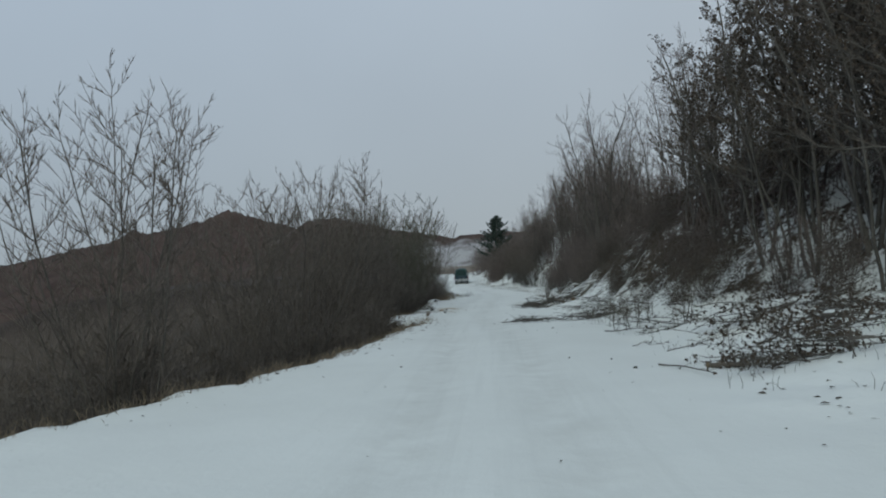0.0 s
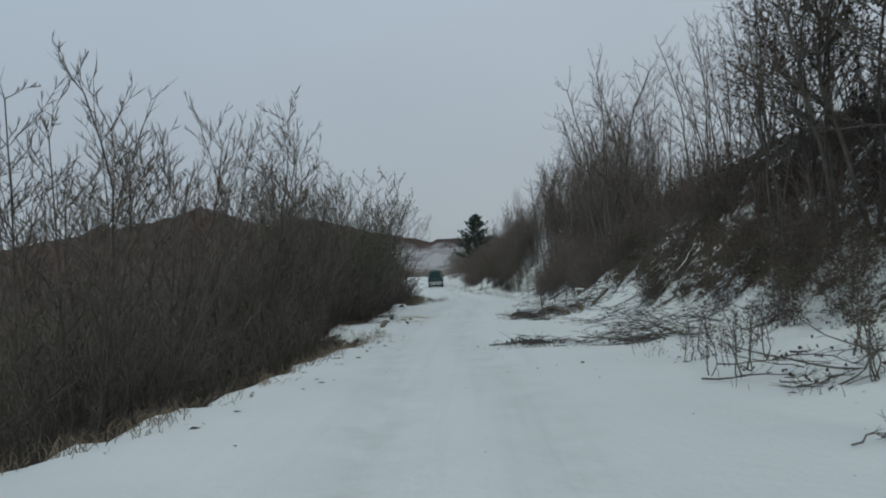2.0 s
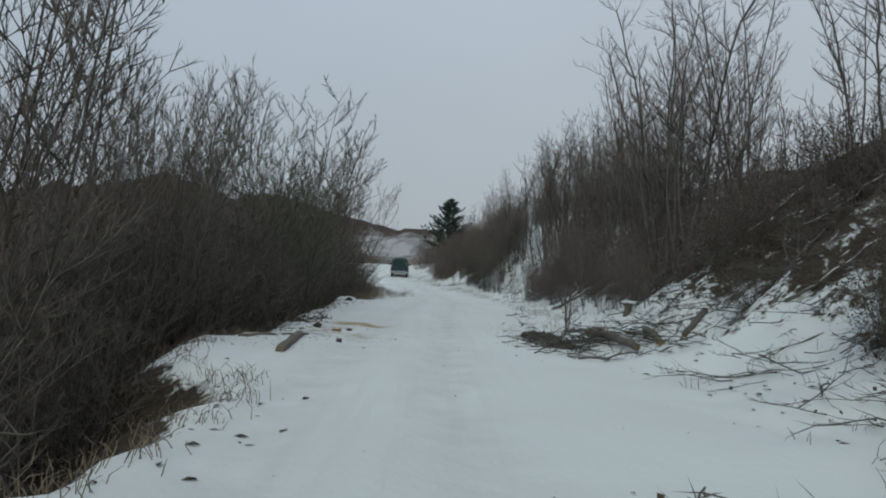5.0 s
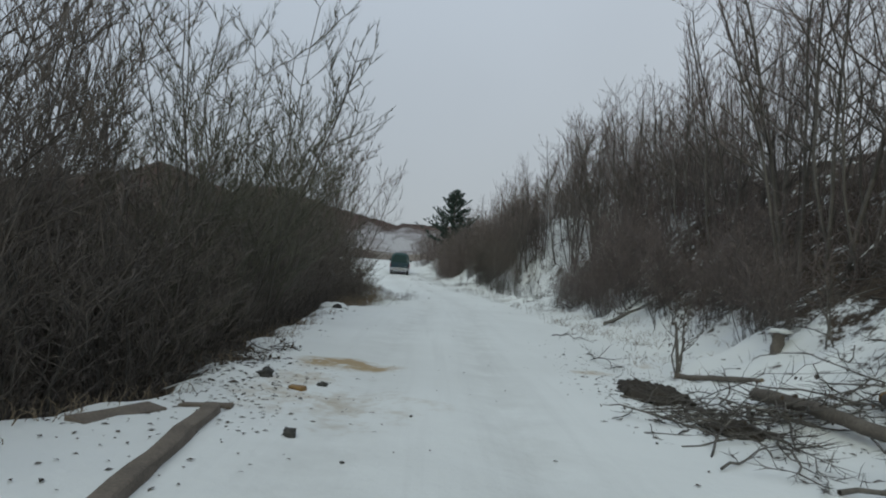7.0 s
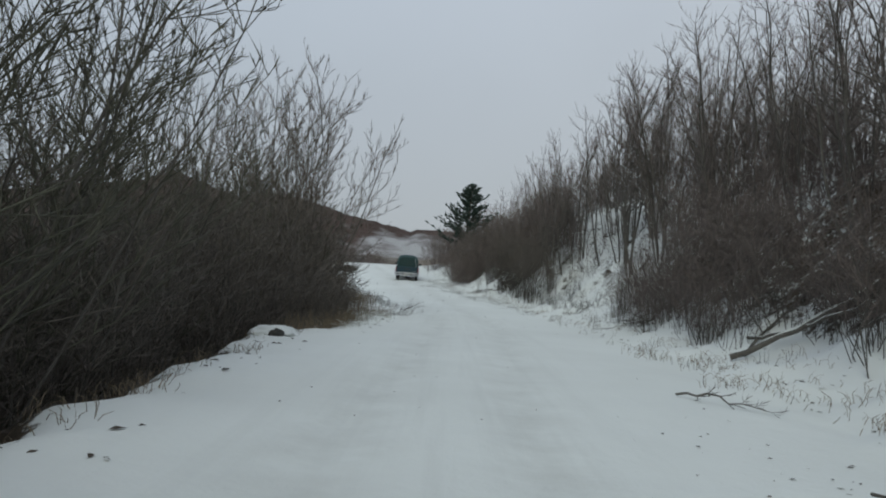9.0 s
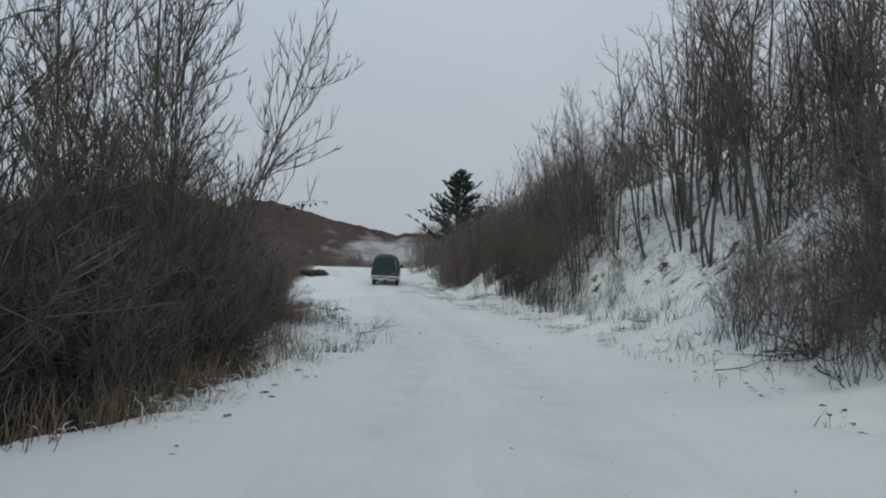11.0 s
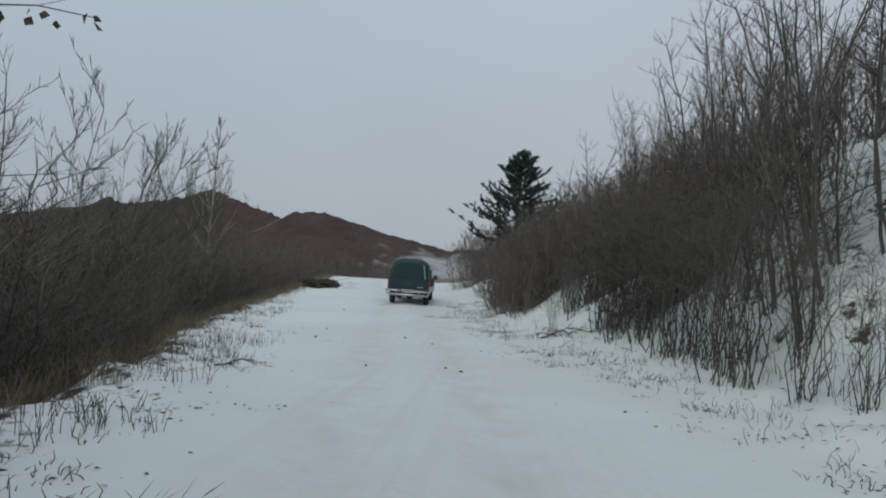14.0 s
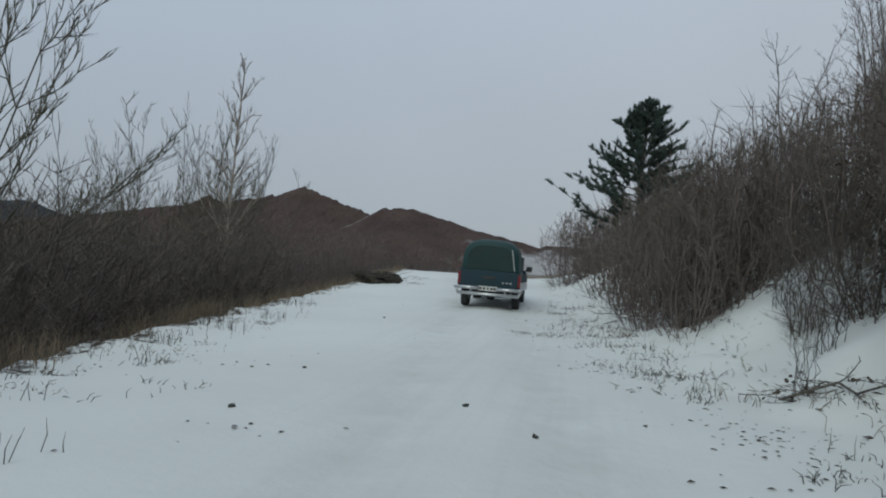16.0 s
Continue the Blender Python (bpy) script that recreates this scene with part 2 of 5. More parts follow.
def tube(points, radii, sides=8):
    """One closed tube along the points."""
    v, f = [], []
    n = len(points)
    for i, p in enumerate(points):
        d = (points[min(i + 1, n - 1)] - points[max(i - 1, 0)]).normalized()
        a = d.cross(Vector((0, 0, 1))).normalized()
        b = a.cross(d)
        v += [tuple(p + (a * math.cos(6.28319 * k / sides) + b * math.sin(6.28319 * k / sides)) * radii[i]) for k in range(sides)]
    for i in range(n - 1):
        f += [(i * sides + k, i * sides + (k + 1) % sides, (i + 1) * sides + (k + 1) % sides, (i + 1) * sides + k) for k in range(sides)]
    v += [tuple(points[0]), tuple(points[-1])]
    e = (n - 1) * sides
    polys = f + [(len(v) - 2, (k + 1) % sides, k) for k in range(sides)] + [(len(v) - 1, e + k, e + (k + 1) % sides) for k in range(sides)]
    me = bpy.data.meshes.new("tube")
    me.from_pydata(v, [], polys)
    return me


def part_mesh(name, me, parent=None, label=""):
    ob = new(name, me)
    if parent:
        ob.parent = parent
    return tagged(ob, label)


def part(name, bm, mat, parent=None, label="", smooth=False):
    me = bpy.data.meshes.new(name)
    bmesh.ops.recalc_face_normals(bm, faces=bm.faces)
    bm.to_mesh(me)
    bm.free()
    me.materials.append(mat)
    me.polygons.foreach_set("use_smooth", np.full(len(me.polygons), smooth))
    return part_mesh(name, me, parent, label)


# ---------------------------------------------------------------- the lie of the land
def wobble(x, y, seed=0.0):
    """A smooth unevenness of about -1 to 1."""
    return (np.sin(0.9 * x + 1.3 * y + seed) + np.sin(1.7 * x - 0.8 * y + 2.1 * seed + 1) + np.sin(-0.6 * x + 2.3 * y + 0.7 * seed + 2)
            + 0.5 * np.sin(3.1 * x + 2.7 * y + seed) + 0.5 * np.sin(-3.9 * x + 4.3 * y + 3 * seed)) / 4


def left_edge(y):
    return np.interp(y, [-20, 4, 9, 12, 15, 17.6, 20, 22, 24.5, 26, 27.2, 29.5, 31, 34, 40, 44.5, 47, 49.5, 51, 52.5, 54.5, 58, 64, 67, 74, 87, 97, 106],
                     [-7, -4.9, -3.42, -2.55, -1.85, -1.45, -1.5, -1.2, -1.05, -1.6, -2.6, -2.75, -2.1, -2.25, -2.5, -2.75, -1.95, -1.6, -1.65, -2.3, -2.75, -2.8, -4.3, -5.4, -7.3, -9.0, -10.4, -11.6]) + 0.09 * np.sin(2.3 * y) + 0.07 * np.sin(5.1 * y + 1) + 0.05 * np.sin(8.3 * y) + 0.04 * np.sin(11.7 * y + 2)


def right_edge(y):
    return np.interp(y, [-20, 0, 14, 22, 28, 33, 38, 45, 58, 64, 68, 72, 77, 84, 97, 106],
                     [4.2, 4.2, 4.2, 3.9, 3.3, 2.9, 4.0, 4.0, 3.7, 3.2, 2.2, 0.9, -0.4, -0.9, -2.2, -3.6]) + 0.15 * np.sin(1.9 * y + 0.5) + 0.08 * np.sin(4.7 * y)


def road_level(y):
    return np.interp(y, [-300, 60, 64, 70, 76, 81, 90, 97, 105, 116, 130, 180, 240, 600], [0, 0, 0.05, 0.25, 0.5, 0.77, 1.3, 1.65, 2.1, 2.2, 2.3, 4.4, 5.2, 5.5])


def soft(v, w):
    """Zero below 0, rising evenly above, with a rounded start."""
    v = np.maximum(v, 0)
    return v * v / (v + w)


def height(x, y):
    x, y = np.asarray(x, float), np.asarray(y, float)
    xl, xr, z = left_edge(y), right_edge(y), road_level(y)
    near = np.clip((118 - y) / 25, 0, 1)
    far = 1 - near
    v = xl - x
    u = x - xr
    drop = 0.95 * soft(v, 0.5)
    drop = np.where(drop > 5, 5 + (drop - 5) * 0.35, drop)
    drop = np.minimum(drop, 26 + 0 * drop)
    # a gentle foot, then a steep bank up to a rounded terrace
    foot = np.interp(y, [0, 14, 20, 26, 100], [4.6, 4.2, 2.4, 1.3, 1.3])
    gentle = np.interp(y, [0, 14, 26, 60, 100], [0.24, 0.24, 0.30, 0.30, 0.30])
    steep = np.interp(y, [0, 14, 27, 32, 42, 50, 64, 80, 100], [0.75, 0.8, 0.92, 0.6, 0.6, 0.72, 0.78, 0.5, 0.3])
    rise = gentle * soft(u, 0.8) + steep * soft(u - foot, 0.8)
    top = np.interp(y, [0, 14, 28, 40, 60, 80, 110], [3.6, 3.8, 4.3, 4.6, 5.6, 4.2, 3.0])
    rise = np.where(rise > top, top + 1.2 * np.tanh((rise - top) / 2.4) + 0.06 * np.maximum(rise - top, 0), rise)
    rise = np.minimum(rise, 20)
    bank = z - drop + rise
    # the ruts of the two wheel tracks, and the cross fall towards the valley further on
    mid = np.interp(y, [-20, 0, 16, 24, 38, 48, 56, 63, 72, 81, 97, 106], [1.2, 1.2, 0.9, 0.0, 0.15, 0.75, 0.35, -0.45, -1.6, -2.8, -5.9, -7.4])
    for side in (-0.72, 0.72):
        bank = bank - 0.035 * np.exp(-(((x - mid - side) / 0.24) ** 2)) * near
    bank = bank - 0.05 * np.clip(mid - x, 0, 6) * np.clip((y - 62) / 10, 0, 1)
    rough = 0.012 + 0.06 * np.clip(np.maximum(v, u) + 0.9, 0, 2)
    bank = bank + rough * wobble(1.9 * x, 1.9 * y) + 0.4 * rough * wobble(5.3 * x, 5.3 * y, 3) + 0.12 * wobble(0.21 * x, 0.21 * y, 5) * np.clip(np.maximum(v, u) / 6, 0, 1)
    # hummocks of snow and tussocks along the valley edge further on
    bank = bank + 0.11 * wobble(2.7 * x, 2.7 * y, 7) * np.exp(-(((v + 0.15) / 0.75) ** 2)) * np.clip((y - 47) / 6, 0, 1)
    # the meadow behind the crest rises to a saddle; the valley lies to its left, a wooded shoulder to its right
    meadow = z - 30 * np.clip((-70 - 0.06 * (y - 120) - x) / 120, 0, 1) + 0.16 * np.clip(x + 8, 0, 120) * np.clip((y - 118) / 60, 0, 1)
    meadow = meadow + 0.8 * wobble(0.045 * x, 0.045 * y, 2) * np.clip((y - 118) / 40, 0, 1)
    return near * bank + far * meadow


def graded(lo, hi, fine_lo, fine_hi, step, grow=1.16):
    mid = list(np.arange(fine_lo, fine_hi, step))
    out, s, v = [], step, fine_hi
    while v < hi:
        out.append(v)
        s *= grow
        v += s
    out.append(hi)
    back, s, v = [], step, fine_lo
    while v > lo:
        s *= grow
        v -= s
        back.append(max(v, lo))
    return np.array(back[::-1] + mid + out)


def sheet(name, xs, ys, fn, mat, attrs):
    X, Y = np.meshgrid(xs, ys)
    Z = fn(X, Y)
    nx, ny = len(xs), len(ys)
    i = np.arange(nx - 1)[None, :] + nx * np.arange(ny - 1)[:, None]
    q = np.stack([i, i + 1, i + 1 + nx, i + nx], axis=-1).reshape(-1, 4)
    me = mesh_of(name, np.stack([X, Y, Z], axis=-1), q, mats=[mat])
    for key, val in attrs(X, Y, Z).items():
        me.attributes.new(key, "FLOAT", "POINT").data.foreach_set("value", val.astype(np.float32).ravel())
    return new(name, me)


def ground_cover(X, Y, Z):
    v, u = left_edge(Y) - X, X - right_edge(Y)
    bare = np.clip(v * 1.3 + 0.08, 0, 0.9) + np.clip((v - 2.5) * 0.25, 0, 0.6)
    grassy = np.clip((Y - 50) / 6, 0, 1) * np.clip((96 - Y) / 6, 0, 1)
    bare = np.maximum(bare, grassy * np.clip((v + 1.0) / 2.0, 0, 0.55))
    bare = np.maximum(bare, np.clip(u * 0.12, 0, 0.36) + 0.34 * np.clip((u - 1.6) / 1.6, 0, 1) * np.clip((52 - Y) / 6, 0, 1) * np.clip((Y - 19) / 5, 0.25, 1))
    bare = np.maximum(bare, np.clip((u - 9) * 0.05, 0, 0.4))
    side = X / np.maximum(Y - 50, 1)
    bare = np.where(Y > 110, np.clip((Y - 110) / 6, 0, 0.66 + 0.2 * np.exp(-(((Y - 150) / 14) ** 2))), bare)
    bare = np.where((Y > 118) & (X > 14), 0.9, bare)
    bare = np.maximum(bare, np.clip((v - 1) * 0.5, 0, 1.0) * np.clip((-16 - X + 0.12 * (112 - np.minimum(Y, 112))) / 8, 0, 1))
    bare = np.maximum(bare, np.where(Y > 108, np.clip((-0.10 - side) / 0.12, 0, 1.2), 0))
    bare = np.maximum(bare, 0.62 * np.clip(1 - np.abs(Y - 110) / 5, 0, 1) * np.clip((-5 - X) / 3, 0, 1))
    mid = np.interp(Y, [-20, 0, 16, 24, 38, 48, 56, 63, 72, 81, 97, 106], [1.2, 1.2, 0.9, 0.0, 0.15, 0.75, 0.35, -0.45, -1.6, -2.8, -5.9, -7.4])
    worn = np.exp(-(((np.abs(X - mid) - 0.72) / 0.42) ** 2)) * (Y < 112)
    dust = np.zeros(X.shape)
    for px, py, rx, ry, k in ((-0.95, 33.5, 0.62, 0.34, 1.6), (-1.2, 32.4, 0.7, 1.0, 0.55), (-0.3, 31.2, 0.9, 0.6, 0.42), (-0.6, 30.2, 0.7, 0.6, 0.42), (3.5, 35.6, 0.3, 0.3, 0.9), (2.4, 34.5, 0.35, 0.3, 0.9), (3.9, 30.9, 1.0, 0.6, 0.35), (-1.6, 31.0, 0.6, 0.6, 0.5)):
        dust += k * np.exp(-(((X - px) / rx) ** 2) - ((Y - py) / ry) ** 2)
    grassy = np.maximum(np.clip((Y - 104) / 4, 0, 1) * np.clip((side + 0.17) / 0.14, 0, 0.9), 0.25 * np.clip(1 - np.abs(Y - 110) / 6, 0, 1))
    wood = np.clip((Y - 103) / 6, 0, 1)
    track = np.exp(-(((X - mid) / 1.7) ** 4)) * (Y < 112)
    return {"bare": bare, "worn": worn, "track": track, "dust": dust, "grassy": grassy, "wood": wood}


ground = sheet("ground", graded(-1400, 1400, -7.0, 9.0, 0.2, 1.17), graded(-300, 2400, -1.0, 108.0, 0.25, 1.15), height, SNOW, ground_cover)
tagged(ground, "snow-covered track and verges with bare leaf litter showing through", "ground", kind="structure")


# ---------------------------------------------------------------- far hills
def hill_sheet(name, x0, x1, y0, depth, ridge, foot, mat, label, step=4.0, snow_lines=None):
    """A wooded hillside that climbs from its foot to the ridge line, and falls away behind it."""
    xs = np.arange(x0, x1, step)
    ts = np.concatenate([np.linspace(0, 1, 46), np.linspace(1.04, 1.7, 8)])
    X, T = np.meshgrid(xs, ts)
    top = ridge(X)
    T2 = np.where(T <= 1, T, 2 - T)
    Y = y0 + depth * (T - 1)
    Z = foot + (top - foot) * np.clip(T2, 0, 1) ** 1.25
    Z = Z + np.clip(1 - np.abs(T2 - 0.5) * 1.6, 0, 1) * 7 * wobble(0.03 * X, 0.03 * Y, 4) + 0.9 * wobble(0.22 * X, 0.22 * Y, 1) + 0.6 * wobble(0.5 * X, 0.5 * Y, 6)
    nx, ny = len(xs), len(ts)
    i = np.arange(nx - 1)[None, :] + nx * np.arange(ny - 1)[:, None]
    q = np.stack([i, i + 1, i + 1 + nx, i + nx], axis=-1).reshape(-1, 4)
    me = mesh_of(name, np.stack([X, Y, Z], axis=-1), q, mats=[mat])
    bare = np.full(X.shape, 0.2) if snow_lines is None else snow_lines(X, T)
    me.attributes.new("bare", "FLOAT", "POINT").data.foreach_set("value", bare.astype(np.float32).ravel())
    return tagged(new(name, me), label, "hill", kind="structure")


def crest(*peaks):
    """A ridge line: the highest of several peaks, each with its own slope to either side."""
    def at(x):
        return np.max([h - np.where(x < px, (px - x) * sl, (x - px) * sr) for px, h, sl, sr in peaks], axis=0)
    return at


ridge_b = crest((-277, 87, 0.42, 0.34), (-310, 75, 0.2, 0.5), (-380, 71, 0.5, 0.32), (-330, 71, 0.15, 0.6), (-235, 71, 0.4, 0.95), (-470, 40, 0.1, 0.2), (-700, 22, 0.1, 0.02))
ridge_c = crest((-162, 67, 0.42, 0.24), (-176, 66, 0.60, 0.5), (-113, 54.5, 0.35, 0.19), (-88, 49.5, 0.35, 0.17), (-150, 66.5, 0.5, 0.30), (-30, 43.2, 0.5, 0.0))
hill_sheet("hill_1", -900, -90, 700, 330, lambda x: np.maximum(ridge_b(x) + 0.9 * np.sin(0.41 * x) * np.sin(0.13 * x + 1) + 0.7 * np.sin(0.93 * x), -40), -45, FOREST, "brown leafless wooded hill with rocky summits", step=2.5)
hill_sheet("hill_2", -330, 700, 650, 330, lambda x: np.maximum(ridge_c(x), -40), -35, FOREST, "rounded brown wooded hill above the pass",
           step=2.5,
           snow_lines=lambda X, T: np.where((X > -300) & (X < -184) & (T > 0.965) & (T < 1.0), 0.7, np.clip(0.2 + 0.62 * np.clip((X + 118) / 70, 0, 1) * np.clip((1.02 - T) * 6, 0, 1), 0.2, 0.82)))
hill_sheet("hill_3", -2600, -450, 1900, 500, lambda x: 120 + 24 * np.sin(x * 0.006) + 9 * np.sin(x * 0.021), -60, FOREST_HAZED, "dark distant wooded ridge with haze blue in its colour", step=12.0)


# ---------------------------------------------------------------- trees and shrubs
def rand_dir(rng, flat=1.0):
    a = rng.uniform(0, 2 * math.pi)
    return Vector((math.cos(a), math.sin(a), 0)) * flat


def limb(rng, out, p, d, length, r, n, bend, lift, tip=0.35):
    """One bent tapering limb; returns its nodes with direction and radius."""
    nodes, step = [], length / n
    for i in range(n):
        d = (d + Vector((rng.gauss(0, bend), rng.gauss(0, bend), rng.gauss(0, bend) + lift))).normalized()
        q = p + d * step
        r2 = r * (1 - (1 - tip) / n)
        out.append((*p, *q, r, r2))
        p, r = q, r * (1 - (1 - tip) / n * (1 + i / n) * 0.75)
        nodes.append((p.copy(), d.copy(), r))
    return nodes


def branching(rng, thick, thin, tips, nodes, reach, r, per_node, spread, lift, levels, start=0, curl=0.16, twig_r=0.004, bends=3):
    """Side branches from the nodes of a limb; the last level ends in pointed twigs."""
    for i, (p, d, rr) in enumerate(nodes):
        if i < start:
            continue
        for _ in range(int(per_node) + (rng.random() < per_node % 1)):
            side = (d + rand_dir(rng) * spread * rng.uniform(0.6, 1.3) + Vector((0, 0, rng.uniform(-0.15, 0.3)))).normalized()
            ln = reach * rng.uniform(0.55, 1.2) * (1 - 0.45 * i / max(1, len(nodes)))
            r0 = max(min(rr * 0.6, r), twig_r)
            if levels > 0:
                kids = limb(rng, thin if r0 < 0.014 else thick, p, side, ln, r0, bends, curl, lift, 0.4)
                branching(rng, thick, thin, tips, kids, reach * 0.5, r * 0.55, max(1, per_node * 0.85), spread, lift, levels - 1, 0, curl, twig_r)
            else:
                kids = limb(rng, thin, p, side, ln * 0.5, twig_r, 1, curl, lift, 0.75)
                q, d2, _ = kids[-1]
                d2 = (d2 + Vector((rng.gauss(0, curl), rng.gauss(0, curl), rng.gauss(0, curl) + lift))).normalized()
                tips.append((*q, *(q + d2 * ln * 0.6), twig_r * 0.75, 0.0))


def spray(rng, thin, tips, p, d, length, twig_r, lift, curl=0.22, splits=3):
    """A short twig with its pointed side shoots."""
    mid = limb(rng, thin, p, d, length * 0.6, twig_r, 1, curl, lift, 0.8)[-1]
    for k in range(splits):
        at = p.lerp(mid[0], rng.uniform(0.35, 1.0)) if k else mid[0]
        e = (mid[1] + rand_dir(rng, rng.uniform(0.2, 0.8) if k else 0.25) + Vector((0, 0, rng.uniform(-0.1, 0.4)))).normalized()
        tips.append((*at, *(at + e * length * rng.uniform(0.35, 0.7)), twig_r * 0.8, 0.0))


def twig_mesh(thin, tips):
    """Thin rods and pointed twigs as one set of triangles."""
    v1, f1 = rods(thin, 3)
    f1 = np.concatenate([f1[:, [0, 1, 2]], f1[:, [0, 2, 3]]])
    v2, _ = rods(tips, 3)
    v2 = v2.reshape(-1, 6, 3)[:, :4].reshape(-1, 3)
    k = np.arange(len(v2) // 4)[:, None] * 4
    f2 = np.concatenate([k + np.array([[0, 1, 3]]), k + np.array([[1, 2, 3]]), k + np.array([[2, 0, 3]])]) + len(v1)
    return np.concatenate([v1, v2]), np.concatenate([f1, f2])


def leaf_cards(rng, nodes, size):
    """Small curled dry leaves."""
    v, f = [], []
    for p in nodes:
        a, b = rand_dir(rng), Vector((rng.gauss(0, 1), rng.gauss(0, 1), rng.gauss(0, 1) - 0.6)).normalized()
        s = size * rng.uniform(0.6, 1.3)
        w = a.cross(b).normalized() * s * 0.45
        n = a * s * 0.15
        k = len(v)
        v += [p, p + b * s * 0.5 + w + n, p + b * s, p + b * s * 0.5 - w + n]
        f.append((k, k + 1, k + 2, k + 3))
    return np.array([tuple(c) for c in v]), np.array(f)


def plant(kind, thick, thin, tips, bark, twig, label, category, leaves=None, leaf_mat=DRY_LEAF, thick_sides=5):
    base = new(kind)
    v, f = rods(thick, thick_sides)
    part_mesh("trunk", mesh_of("trunk", v, f, mats=[bark]), base)
    v, f = twig_mesh(thin, tips)
    part_mesh("crown", mesh_of("crown", v, f, mats=[twig]), base)
    if leaves is not None:
        part_mesh("foliage", mesh_of("foliage", *leaves, mats=[leaf_mat], smooth=False), base, "withered brown leaves")
    return tagged(base, label, category)


def bare_tree(seed, h, stems, opening, twig, bark, r, label, first=2, boughs=2.0, reach=0.3, droop=0.07, sprays=1.4, twig_r=0.0045, foot=(0.0, 0.0), bend=0.07, leafy=0, angle=0.9, splits=3, taper=0.72):
    """A leafless tree: stems that fan out from one stool, boughs along them that curve up, and short twigs along the boughs."""
    rng = random.Random(seed)
    thick, thin, tips = [], [], []
    turn = rng.uniform(0, 6.3)
    for s in range(stems):
        a = turn + s * 2.4 + rng.gauss(0, 0.3)
        lean = opening * (0.25 + 0.75 * ((s + 0.5) / stems)) * rng.uniform(0.8, 1.15)
        d = Vector((math.cos(a) * lean + foot[0], math.sin(a) * lean + foot[1], 1)).normalized()
        p = Vector((math.cos(a) * 0.06, math.sin(a) * 0.06, -0.3))
        thick.append((0, 0, -0.34, *p, r * 1.5, r * 1.2))
        nodes = limb(rng, thick, p, d, h * rng.uniform(0.80, 1.0) * (1 - 0.12 * lean), r * rng.uniform(0.65, 1.1), 11, bend, 0.05, 0.14)
        for i, (q, e, rr) in enumerate(nodes):
            if i < first:
                continue
            t = i / 10
            for _ in range(int(boughs) + (rng.random() < boughs % 1)):
                ln = h * reach * (1.08 - taper * t) * rng.uniform(0.5, 1.15)
                side = (e * 0.8 + rand_dir(rng, angle * rng.uniform(0.7, 1.25))).normalized()
                r0 = max(min(rr * 0.55, 0.020), twig_r * 1.15)
                kids = limb(rng, thick if r0 > 0.012 else thin, q, side, ln, r0, 4, 0.16, droop, 0.4)
                for j, (w, g, _) in enumerate(kids):
                    for _ in range(int(sprays) + (rng.random() < sprays % 1)):
                        dd = (g + rand_dir(rng, rng.uniform(0.3, 0.85)) + Vector((0, 0, rng.uniform(0.0, 0.55)))).normalized()
                        spray(rng, thin, tips, w, dd, ln * rng.uniform(0.20, 0.42) * (1.1 - 0.12 * j), twig_r, 0.06, 0.22, splits)
        spray(rng, thin, tips, nodes[-1][0], nodes[-1][1], h * 0.07, twig_r, 0.05)
    leaves = leaf_cards(rng, [Vector(rng.choice(tips)[3:6]) for _ in range(leafy)], 0.06) if leafy else None
    return plant("tree", thick, thin, tips, bark, twig, label, "tree", leaves)


